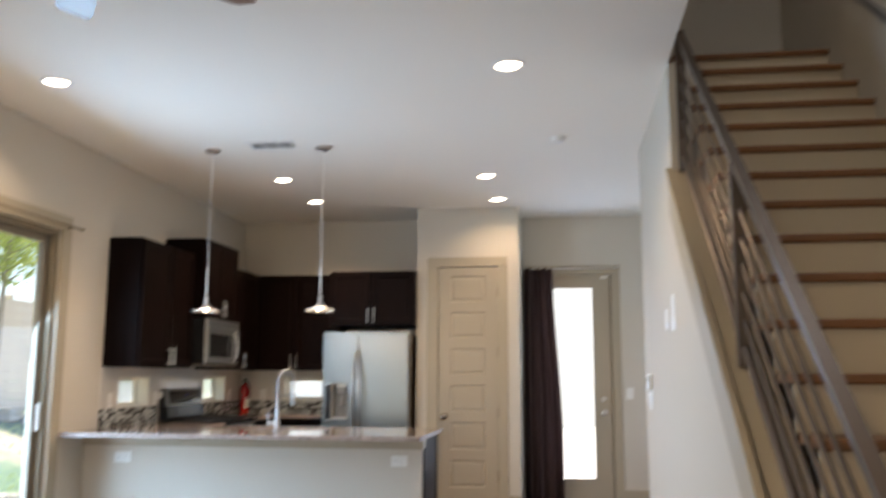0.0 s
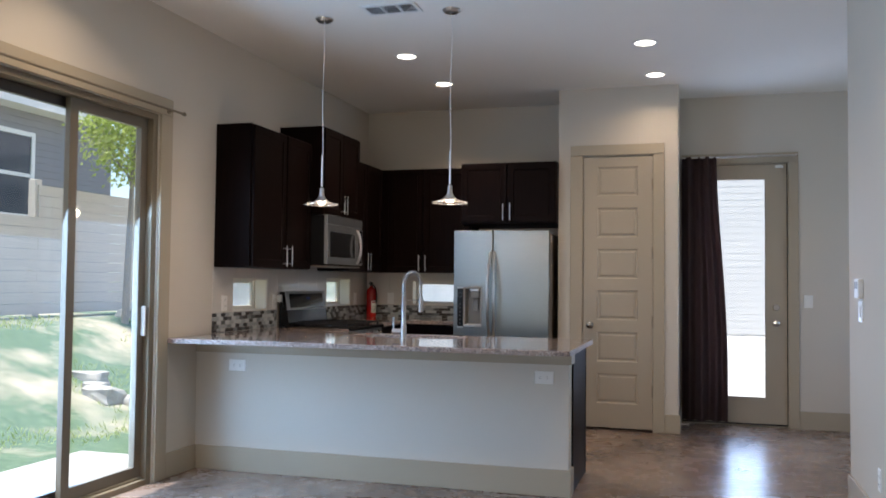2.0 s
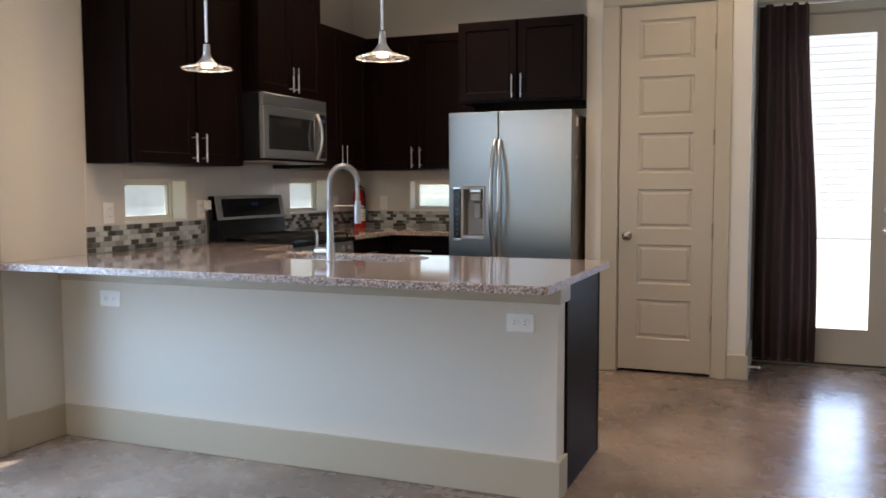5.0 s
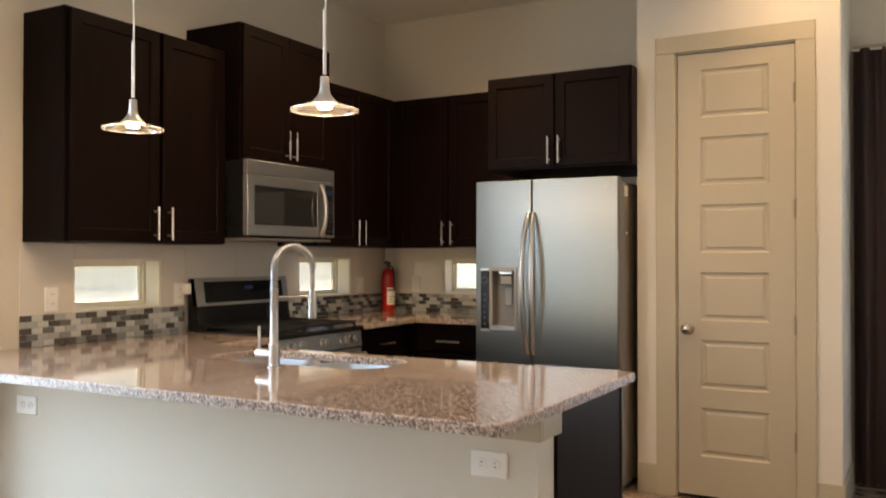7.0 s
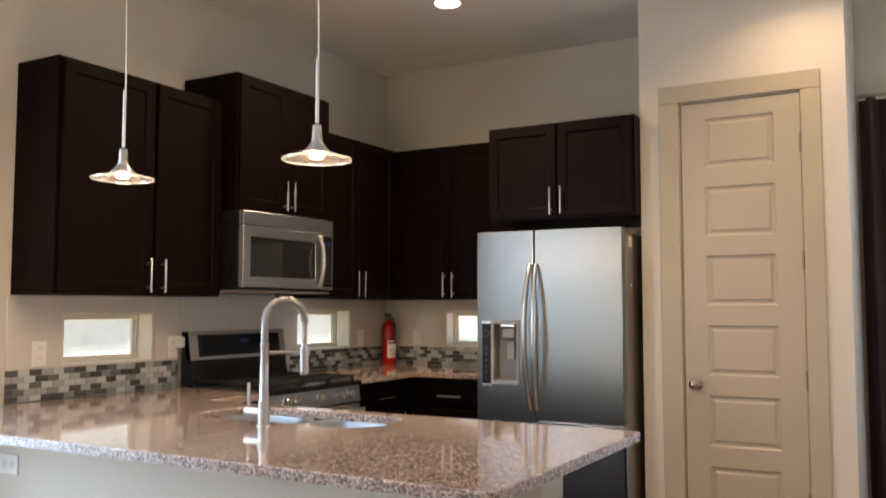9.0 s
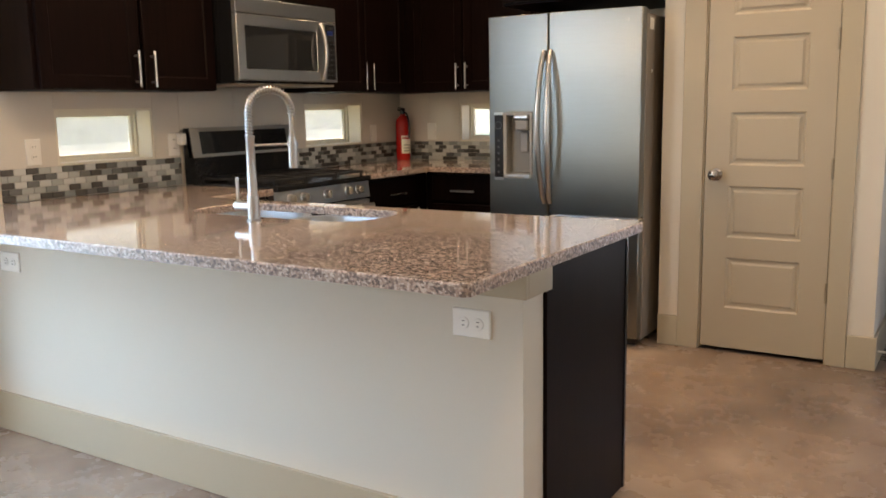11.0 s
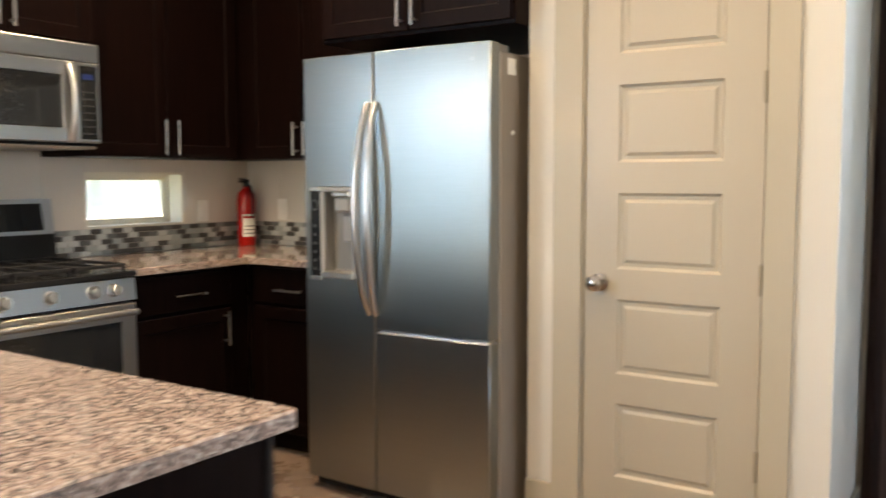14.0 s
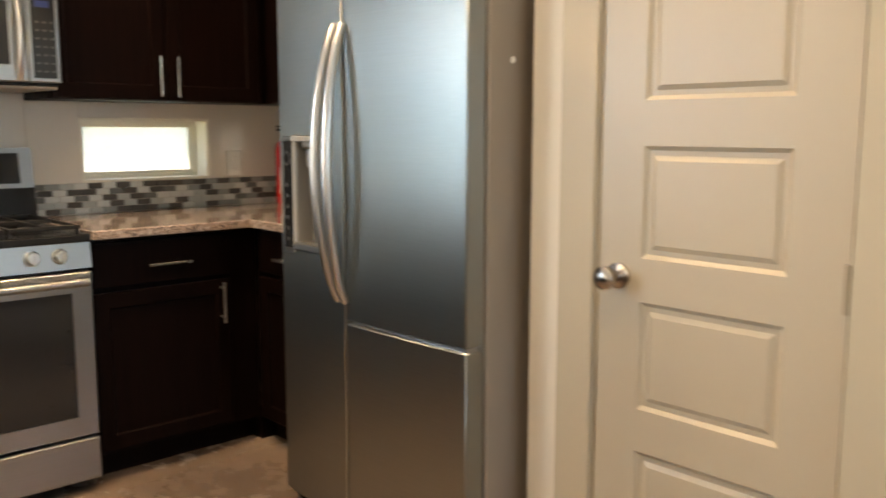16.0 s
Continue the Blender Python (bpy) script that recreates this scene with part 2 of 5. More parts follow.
BLACK_GLASS = plain("black_glass", (0.014, 0.015, 0.017), 0.06, spread=0.1, rough_spread=0.02)
IRON = plain("cast_iron", (0.018, 0.018, 0.019), 0.6, spread=0.25, bumpy=0.3)
matte(IRON, 0.2)
matte(BLACK, 0.3)
RECESS_PLASTIC = plain("dispenser_plastic", (0.19, 0.18, 0.165), 0.42, spread=0.06)
GREY_PLASTIC = plain("grey_plastic", (0.30, 0.29, 0.27), 0.4, spread=0.06)
DARK_PLASTIC = plain("dark_grey_plastic", (0.10, 0.097, 0.09), 0.35, spread=0.08)
RED = plain("red_enamel", srgb(176, 28, 24), 0.28, spread=0.06)
LABEL = plain("paper_label", srgb(225, 220, 210), 0.6, spread=0.04)
TILE = tile_material()
GROUT = plain("grout", srgb(188, 182, 170), 0.85, spread=0.08, grain=300)
SPLASH = plain("gloss_cream_tile", srgb(212, 206, 196), 0.10, spread=0.015, rough_spread=0.03)
CURTAIN = plain("brown_curtain_cloth", srgb(86, 67, 64), 0.85, spread=0.15, grain=500, bumpy=0.3, stretch=(1, 1, 0.4))
GLASS = pane_material("window_glass", ior=1.42)
CLEAR = pane_material("window_glass_outer", (0.97, 0.985, 0.98))
# Strong veil on the slot panes stands in for bright window glare.
GLARE = pane_material("glare_glass_outer", (0.97, 0.985, 0.98), veil=0.42)
DUSTY = pane_material("dusty_glass_outer", (0.97, 0.985, 0.98), veil=0.016)


def frosted(name, shares):
    n = Nodes(name)
    clear = n.add("ShaderNodeBsdfTransparent")
    milk = n.add("ShaderNodeBsdfTranslucent")
    milk.inputs["Color"].default_value = (0.9, 0.89, 0.86, 1)
    white = n.add("ShaderNodeBsdfDiffuse")
    white.inputs["Color"].default_value = (0.8, 0.79, 0.76, 1)
    gloss = n.add("ShaderNodeBsdfGlossy", Roughness=0.08)
    out = clear.outputs[0]
    for share, sh in zip(shares, (milk, white, gloss)):
        mx = n.add("ShaderNodeMixShader")
        mx.inputs[0].default_value = share
        n.link(out, mx.inputs[1])
        n.link(sh.outputs[0], mx.inputs[2])
        out = mx.outputs[0]
    n.link(out, n.tree.nodes["Material Output"].inputs["Surface"])
    return n.mat


LENS = frosted("pendant_glass", (0.014, 0.020, 0.18))
LENS_RIM = frosted("pendant_glass_edge", (0.08, 0.10, 0.20))
TREAD = plain("oak_stained_tread", srgb(126, 84, 48), 0.4, spread=0.2, grain=1.0, stretch=(4, 60, 60))
RISER = plain("beige_riser_paint", srgb(196, 180, 154), 0.5, spread=0.03)
RAIL = plain("dark_steel_rail", srgb(96, 84, 74), 0.4, metal=0.6, spread=0.1)
LAWN = grass_ground()
PATIO = plain("pale_concrete", (0.52, 0.49, 0.44), 0.85, spread=0.12, grain=40, bumpy=0.3)
FENCE = plain("weathered_cedar", srgb(212, 200, 184), 0.85, spread=0.2, grain=1.0, stretch=(30, 2, 40))
SIDING = plain("grey_siding", srgb(140, 137, 137), 0.7, spread=0.06)
ROOF = plain("pale_shingles", (0.42, 0.40, 0.38), 0.9, spread=0.2, grain=12)
BARK = plain("grey_bark", (0.34, 0.29, 0.23), 0.9, spread=0.3, grain=40, bumpy=0.6)
LEAF = leaf_material()
STONE = plain("limestone", (0.42, 0.39, 0.33), 0.9, spread=0.2, grain=14, bumpy=0.5)
DARK_WINDOW = plain("far_window_glass", (0.05, 0.06, 0.075), 0.08, spread=0.1)
GLOW_WARM = emitter("lit_diffuser", (1.0, 0.86, 0.68), 5.0)
GLOW_BULB = emitter("lit_bulb", (1.0, 0.90, 0.76), 2.6)
DISPLAY = emitter("blue_display", (0.006, 0.016, 0.09), 0.06)


# ---- mesh helpers ----
def base_of(ob):
    v = Vector((0, 0, 0))
    while ob:
        v += ob.location
        ob = ob.parent
    return v


def part(name, bm, material, parent=None, label="", smooth=False):
    """Links a bmesh, given in world metres, as one mesh object under a thing or a part."""
    bmesh.ops.recalc_face_normals(bm, faces=bm.faces)
    if parent:
        bmesh.ops.translate(bm, verts=bm.verts, vec=-base_of(parent))
    me = bpy.data.meshes.new(name)
    bm.to_mesh(me)
    bm.free()
    me.materials.append(material)
    if smooth:
        me.shade_smooth()
        me.set_sharp_from_angle(angle=radians(38))
    ob = new(name, me)
    ob.parent = parent
    if label:
        ob["label"] = label
    return ob


def glass_pane(bm, parent, inward, outer=None):
    """A window pane: gloss on the face to the room, clear on the others; it lets daylight in."""
    g = part("pane", bm, GLASS, parent)
    g.data.materials.append(outer or CLEAR)
    for f in g.data.polygons:
        f.material_index = 0 if f.normal.dot(Vector(inward)) > 0.9 else 1
    g.visible_shadow = False
    return g


def thing(name, at, label, category, group="", kind=""):
    ob = new(name)
    ob.empty_display_size = 0.1
    ob.location = at
    return tagged(ob, label, category, group, kind)


def structure(name, bm, material, label, category=""):
    return tagged(part(name, bm, material), label, category or name.split("_")[0], kind="structure")


def south(y0):
    """Maps (along x, into the wall, up) for a front that faces -y."""
    return lambda u, d, z: Vector((u, y0 + d, z))


def east(x0):
    """Maps (along y, into the wall, up) for a front that faces +x."""
    return lambda u, d, z: Vector((x0 - d, u, z))


def west(x0):
    """Maps (along y, into the wall, up) for a front that faces -x."""
    return lambda u, d, z: Vector((x0 + d, u, z))


def up(z0):
    return lambda u, d, v: Vector((u, v, z0 - d))


def hexa(bm, pts):
    v = [bm.verts.new(p) for p in pts]
    for f in ((0, 1, 2, 3), (7, 6, 5, 4), (0, 4, 5, 1), (1, 5, 6, 2), (2, 6, 7, 3), (3, 7, 4, 0)):
        bm.faces.new([v[i] for i in f])
    return v


def mbox(bm, m, u0, u1, d0, d1, z0, z1, bevel=0.0, seg=1):
    v = hexa(bm, [m(u0, d0, z0), m(u1, d0, z0), m(u1, d0, z1), m(u0, d0, z1), m(u0, d1, z0), m(u1, d1, z0), m(u1, d1, z1), m(u0, d1, z1)])
    if bevel:
        edges = list({e for x in v for e in x.link_edges})
        bmesh.ops.bevel(bm, geom=edges, offset=bevel, segments=seg, affect="EDGES", profile=0.5)
    return bm


def box(x0, x1, y0, y1, z0, z1, bevel=0.0, bm=None, seg=1):
    return mbox(bm or bmesh.new(), lambda a, b, c: Vector((a, b, c)), x0, x1, y0, y1, z0, z1, bevel, seg)


def rings(bm, m, rect, steps, fill=True, back=False):
    """Nested rectangles: steps of (inset, depth), joined by strips; the last one is filled."""
    u0, u1, z0, z1 = rect
    prev = None
    for inset, d in steps:
        loop = [bm.verts.new(m(u, d, z)) for u, z in ((u0 + inset, z0 + inset), (u1 - inset, z0 + inset), (u1 - inset, z1 - inset), (u0 + inset, z1 - inset))]
        if prev:
            for i in range(4):
                bm.faces.new((prev[i], prev[(i + 1) % 4], loop[(i + 1) % 4], loop[i]))
        elif back:
            bm.faces.new(loop)
        prev = loop
    if fill:
        bm.faces.new(prev)
    return bm


def holed(bm, m, rect, holes, depth=0.0, d=0.0):
    """A sheet with rectangular holes; with a depth it is a slab."""
    us = sorted({rect[0], rect[1], *(h[i] for h in holes for i in (0, 1))})
    zs = sorted({rect[2], rect[3], *(h[i] for h in holes for i in (2, 3))})
    solid = {}
    for i in range(len(us) - 1):
        for j in range(len(zs) - 1):
            cu, cz = (us[i] + us[i + 1]) / 2, (zs[j] + zs[j + 1]) / 2
            solid[i, j] = rect[0] < cu < rect[1] and rect[2] < cz < rect[3] and not any(h[0] < cu < h[1] and h[2] < cz < h[3] for h in holes)
    vs = {}

    def vert(i, j, k):
        if (i, j, k) not in vs:
            vs[i, j, k] = bm.verts.new(m(us[i], d + (depth if k else 0), zs[j]))
        return vs[i, j, k]

    for (i, j), full in solid.items():
        if not full:
            continue
        for k in ((0, 1) if depth else (0,)):
            bm.faces.new([vert(a, b, k) for a, b in ((i, j), (i + 1, j), (i + 1, j + 1), (i, j + 1))])
        if depth:
            for di, dj, (a, b), (c, e) in ((-1, 0, (i, j), (i, j + 1)), (1, 0, (i + 1, j), (i + 1, j + 1)), (0, -1, (i, j), (i + 1, j)), (0, 1, (i, j + 1), (i + 1, j + 1))):
                if not solid.get((i + di, j + dj)):
                    bm.faces.new((vert(a, b, 0), vert(c, e, 0), vert(c, e, 1), vert(a, b, 1)))
    return bm


def tube(bm, pts, r, seg=10, caps=True, flat=1.0):
    """A tube along points; flat squeezes its section."""
    pts = [Vector(p) for p in pts]
    side = None
    prev = None
    for i, p in enumerate(pts):
        t = (pts[min(i + 1, len(pts) - 1)] - pts[max(i - 1, 0)]).normalized()
        if side is None:
            side = t.orthogonal().normalized()
        side = (side - t * side.dot(t)).normalized()
        other = t.cross(side)
        rr = r[i] if isinstance(r, (list, tuple)) else r
        loop = [bm.verts.new(p + side * math.cos(a) * rr + other * math.sin(a) * rr * flat) for a in (2 * math.pi * k / seg for k in range(seg))]
        if prev:
            for k in range(seg):
                bm.faces.new((prev[k], prev[(k + 1) % seg], loop[(k + 1) % seg], loop[k]))
        elif caps:
            bm.faces.new(loop)
        prev = loop
    if caps:
        bm.faces.new(prev)
    return bm


def lathe(bm, centre, profile, seg=24, axis=None):
    """Turns (radius, height) about a point; axis gives the direction of height."""
    axis = Vector(axis or (0, 0, 1)).normalized()
    side = axis.orthogonal().normalized()
    other = axis.cross(side)
    c = Vector(centre)
    prev = None
    for r, h in profile:
        if r < 1e-6:
            loop = [bm.verts.new(c + axis * h)]
        else:
            loop = [bm.verts.new(c + axis * h + (side * math.cos(a) + other * math.sin(a)) * r) for a in (2 * math.pi * k / seg for k in range(seg))]
        if prev:
            n = max(len(prev), len(loop))
            for k in range(n):
                quad = [prev[k % len(prev)], prev[(k + 1) % len(prev)], loop[(k + 1) % len(loop)], loop[k % len(loop)]]
                face = list(dict.fromkeys(quad))
                if len(face) > 2:
                    bm.faces.new(face)
        prev = loop
    return bm


def bar_pull(parent, m, u, z, length, upright=True):
    """A bar pull with two posts on a front given by m."""
    bm = bmesh.new()
    h = length / 2
    if upright:
        tube(bm, [m(u, -0.032, z - h), m(u, -0.032, z + h)], 0.006, 10)
        for s in (-1, 1):
            tube(bm, [m(u, 0.0, z + s * h * 0.72), m(u, -0.032, z + s * h * 0.72)], 0.005, 8)
    else:
        tube(bm, [m(u - h, -0.032, z), m(u + h, -0.032, z)], 0.006, 10)
        for s in (-1, 1):
            tube(bm, [m(u + s * h * 0.72, 0.0, z), m(u + s * h * 0.72, -0.032, z)], 0.005, 8)
    part("handle", bm, NICKEL, parent, "satin nickel bar pull", smooth=True)


SHAKER = [(0, 0.02), (0, 0.003), (0.003, 0.0), (0.055, 0.0), (0.061, 0.008)]
SLAB = [(0, 0.02), (0, 0.003), (0.003, 0.0)]


def cabinet(name, at, m, u0, u1, z0, z1, depth, doors, label, drawers=(), toe=0.0):
    """A cabinet with its fronts. doors: (u0, u1, z0, z1, handle u, handle z or None); the front plane of the doors is d = 0."""
    c = thing(name, at, label, "cabinet", "kitchen cabinets")
    bm = bmesh.new()
    mbox(bm, m, u0, u1, 0.022, depth, z0 + toe, z1, 0.002)
    if toe:
        mbox(bm, m, u0 + 0.002, u1 - 0.002, 0.09, depth, z0, z0 + toe + 0.001)
    part("body", bm, WOOD, c)
    for a, b, lo, hi, hu, hz in doors:
        d = part("door", rings(bmesh.new(), m, (a, b, lo, hi), SHAKER, back=True), WOOD, c)
        if hu is not None:
            bar_pull(d, m, hu, hz, 0.16)
    for a, b, lo, hi, hu, hz in drawers:
        d = part("drawer", rings(bmesh.new(), m, (a, b, lo, hi), SLAB, back=True), WOOD, c)
        bar_pull(d, m, hu, hz, 0.165, False)
    return c


# ---- the large structure ----
WX, NY, FY, PY = -3.58, 10.08, 10.08, 9.445  # west wall, kitchen wall, front door wall, pantry front
EX, SY, SW = 1.78, SOUTH_Y, 0.66  # east wall, south wall, stair wall
T = 0.16

SLIDE = (5.015, 6.395, 0.0, 2.375)
WIN_W = [(7.345, 7.892, 1.062, 1.318), (9.045, 9.625, 1.062, 1.330)]
WIN_N = (-3.075, -2.53, 1.062, 1.318)
FRONT = (-0.385, 0.568, 0.0, 2.44)
PANTRY = (-1.235, -0.608, 0.0, 2.462)

structure("floor", box(WX - 0.16, 2.5, SY - 0.1, NY + 0.16, -0.12, 0.0), FLOOR, "polished brown stained concrete floor with mottled sheen")
structure("wall_west", holed(bmesh.new(), east(WX), (SY, NY + T, 0, CEIL), [SLIDE, *WIN_W], T), WALL, "beige painted wall with sliding door and low windows")
structure("wall_north", holed(bmesh.new(), south(NY), (WX, -1.4555, 0, CEIL), [WIN_N], T), WALL, "beige painted kitchen wall with a slot window")
structure("wall_front", holed(bmesh.new(), south(FY), (-0.3945, 2.4, 0, CEIL), [FRONT], T), WALL, "beige painted wall round the front door")
WIN_S = (-2.95, -0.55, 0.6, 2.3)
mN = lambda u, d, z: Vector((u, SY - d, z))
structure("wall_south", holed(bmesh.new(), mN, (WX, EX, 0, 5.7), [WIN_S], T), WALL, "plain beige painted wall behind the living area")
structure("wall_east", box(EX, EX + T, SY - T, 7.35, 0, 5.7), WALL, "beige painted wall beside the stairs")
WIN_E = (8.25, 9.45, 0.85, 2.15)
mFoyer = west(2.4)
structure("wall_foyer", holed(bmesh.new(), mFoyer, (7.2, FY + T, 0, CEIL), [WIN_E], T), WALL, "beige foyer wall with a window")
structure("wall_foyer_back", box(0.80, 2.4, 7.35 - 0.14, 7.35, 0, CEIL), WALL, "plain beige wall behind the stairs")
bm = holed(bmesh.new(), south(PY), (-1.455, -0.395, 0, CEIL), [PANTRY], 0.11)
structure("wall_pantry", bm, WALL, "beige painted pantry closet front wall")
structure("wall_pantry_east", box(-0.505, -0.395, PY + 0.11, FY, 0, CEIL), WALL, "beige painted pantry side wall beside the curtain")
structure("wall_pantry_west", box(-1.455, -1.345, PY + 0.11, NY, 0, CEIL), WALL, "beige painted pantry side wall beside the refrigerator")
structure("wall_pantry_back", box(-1.455, -0.395, NY, NY + T, 0, CEIL), WALL, "plain wall behind the pantry")
bm = box(WX - T, SW, SY - T, NY + T, CEIL, CEIL + 0.25)
box(SW, 2.56, 6.28, NY + T, CEIL, CEIL + 0.25, bm=bm)
structure("ceiling", bm, CEILING, "flat off-white painted ceiling")

# stairwell: full-height wall, sloped knee wall, upper walls
TOP = lambda y: 2.40 - 0.78 * (5.335 - y)
structure("wall_stair", box(SW, SW + 0.12, 5.42, 7.35, 0, CEIL), WALL, "beige painted wall beside the stairs up to the ceiling")
y0, y1 = 2.15, 5.42
bm = bmesh.new()
hexa(bm, [(SW, y0, 0), (SW + 0.12, y0, 0), (SW + 0.12, y1, 0), (SW, y1, 0), (SW, y0, TOP(y0) - 0.02), (SW + 0.12, y0, TOP(y0) - 0.02), (SW + 0.12, y1, TOP(y1) - 0.02), (SW, y1, TOP(y1) - 0.02)])
structure("wall_knee", bm, WALL, "beige painted knee wall that slopes with the stairs")
bm = bmesh.new()
a, b = SW - 0.018, SW + 0.14
for lo, hi, x0, x1 in ((-0.25, 0.0, a, SW - 0.001), (-0.02, 0.018, SW - 0.03, b)):
    hexa(bm, [(x0, y0 - 0.01, TOP(y0) + lo), (x1, y0 - 0.01, TOP(y0) + lo), (x1, y1 + 0.03, TOP(y1) + lo), (x0, y1 + 0.03, TOP(y1) + lo),
              (x0, y0 - 0.01, TOP(y0) + hi), (x1, y0 - 0.01, TOP(y0) + hi), (x1, y1 + 0.03, TOP(y1) + hi), (x0, y1 + 0.03, TOP(y1) + hi)])
structure("trim_stair", bm, TRIM, "taupe painted sloped stair skirt and cap", "trim")
structure("wall_upper", box(SW, EX, 7.35, 7.35 + T, CEIL + 0.25, 5.7), WALL, "plain beige wall at the top of the stairs")
structure("wall_upper_west", box(SW - T, SW, SY, 7.35, CEIL + 0.25, 5.7), WALL, "plain beige wall over the stairwell")
structure("ceiling_upper", box(SW - T, EX + T, SY - T, 7.35 + T, 5.7, 5.85), CEILING, "off-white ceiling over the stairwell")
RISE, RUN, Y6 = 0.19, 0.2436, 3.28
stairs = thing("staircase", (1.2, 2.0, 0), "straight staircase with stained wooden treads and beige risers", "staircase")
for k in range(1, 19):
    ny = Y6 + RUN * (k - 6)
    z = RISE * k
    depth = RUN + 0.03 if k < 18 else 7.35 - ny
    part("riser", box(SW + 0.125, EX - 0.004, ny + 0.03, ny + 0.05, z - RISE, z - 0.035), RISER, stairs)
    part("tread", box(SW + 0.125, EX - 0.004, ny, ny + depth, z - 0.034, z, 0.006), TREAD, stairs)

railing = thing("stair_railing", (SW + 0.06, 2.2, TOP(2.2)), "dark metal stair railing with parallel bars on the knee wall", "railing")
HR = lambda y: TOP(y) + 0.80
part("post", box(SW + 0.035, SW + 0.085, 5.34, 5.39, TOP(5.36) + 0.02, HR(5.36) + 0.02, 0.004), RAIL, railing)
part("post", box(SW + 0.035, SW + 0.085, 3.95, 4.0, TOP(3.97) + 0.02, HR(3.97), 0.004), RAIL, railing)
part("post", box(SW + 0.03, SW + 0.09, 2.2, 2.26, TOP(2.2) + 0.02, HR(2.2) + 0.05, 0.004), RAIL, railing)
bm = bmesh.new()
tube(bm, [(SW + 0.06, 2.2, HR(2.2)), (SW + 0.06, 5.38, HR(5.38))], 0.028, 4)
part("handrail", bm, RAIL, railing)
for k in range(6):
    bm = bmesh.new()
    dz = 0.10 + 0.105 * k
    tube(bm, [(SW + 0.06, 2.23, TOP(2.23) + dz), (SW + 0.06, 5.36, TOP(5.36) + dz)], 0.009 if k else 0.018, 6)
    part("bar", bm, RAIL, railing)
wall_rail = thing("wall_handrail", (EX - 0.06, 4.0, 2.6), "white wall-mounted handrail beside the stairs", "handrail")
bm = bmesh.new()
tube(bm, [(EX - 0.07, 2.2, TOP(2.2) + 0.95), (EX - 0.07, 6.1, TOP(6.1) + 0.95)], 0.024, 10)
part("rail", bm, CHROME, wall_rail, smooth=True)
for y in (2.6, 4.2, 5.8):
    bm = bmesh.new()
    tube(bm, [(EX - 0.07, y, TOP(y) + 0.93), (EX - 0.05, y, TOP(y) + 0.88), (EX, y, TOP(y) + 0.88)], 0.008, 8)
    part("bracket", bm, CHROME, wall_rail)

# baseboards
BB = 0.165
runs = [(WX, WX + 0.016, SY, 4.943, 0), (WX, WX + 0.016, 6.52, 6.874, 0), (-1.455, -1.345, PY - 0.016, PY, 0), (-0.512, -0.379, PY - 0.016, PY, 0),
        (-0.395, -0.379, PY, FY - 0.02, 0), (0.655, 2.4, FY - 0.016, FY, 0), (SW - 0.016, SW, 2.2, 7.366, 0), (SW - 0.016, 2.4, 7.35, 7.366, 0)]
for x0, x1, a, b, _ in runs:
    structure("baseboard", box(x0, x1, a, b, 0.001, BB, 0.003), TRIM, "taupe painted flat baseboard")

# ---- sliding door ----
mE = east(WX)
sd = thing("sliding_glass_door", (WX, 5.7, 0), "two-panel bronze aluminium sliding glass door to the yard", "door")
bm = bmesh.new()
mbox(bm, mE, 4.945, 5.015, -0.02, 0.0, 0, 2.375, 0.003)
mbox(bm, mE, 6.395, 6.518, -0.02, 0.0, 0, 2.375, 0.003)
mbox(bm, mE, 4.945, 6.518, -0.02, 0.0, 2.376, 2.486, 0.003)
part("casing", bm, TRIM, sd, "taupe painted flat casing")
bm = bmesh.new()
mbox(bm, mE, 5.017, 5.06, 0.01, 0.14, 0.0, 2.373)
mbox(bm, mE, 6.345, 6.393, 0.01, 0.14, 0.0, 2.373)
mbox(bm, mE, 5.06, 6.345, 0.01, 0.14, 2.335, 2.373)
mbox(bm, mE, 5.06, 6.345, 0.005, 0.15, 0.0, 0.035)
for d in (0.035, 0.065, 0.095):
    mbox(bm, mE, 5.06, 6.345, d, d + 0.006, 0.035, 0.05)
part("door_frame", bm, ALU, sd)


def glazed_panel(m, u0, u1, d0, d1, z0, z1, stile, parent, mat_, lab):
    bm = bmesh.new()
    holed(bm, m, (u0, u1, z0, z1), [(u0 + stile, u1 - stile, z0 + stile * 1.25, z1 - stile)], d1 - d0, d0)
    p = part("panel", bm, mat_, parent, lab)
    bm = mbox(bmesh.new(), m, u0 + stile, u1 - stile, (d0 + d1) / 2 - 0.003, (d0 + d1) / 2 + 0.003, z0 + stile * 1.25, z1 - stile)
    glass_pane(bm, p, (1, 0, 0), DUSTY)
    return p


glazed_panel(mE, 5.06, 5.745, 0.095, 0.125, 0.036, 2.334, 0.06, sd, ALU_DARK, "fixed glass panel")
slide_panel = glazed_panel(mE, 5.628, 6.344, 0.05, 0.085, 0.036, 2.334, 0.066, sd, ALU_SHADED, "sliding glass panel")
bm = mbox(bmesh.new(), mE, 6.312, 6.332, 0.022, 0.05, 0.94, 1.13, 0.004)
part("pull", bm, WHITE, slide_panel, "pale pull handle")
rod = thing("curtain_rod", (WX + 0.05, 5.7, 2.42), "thin bronze-grey curtain rod over the sliding door", "curtain rod", "curtain rods")
bm = bmesh.new()
tube(bm, [(WX + 0.065, 4.97, 2.405), (WX + 0.065, 6.56, 2.405)], 0.008, 10)
part("rod", bm, ALU, rod, smooth=True)
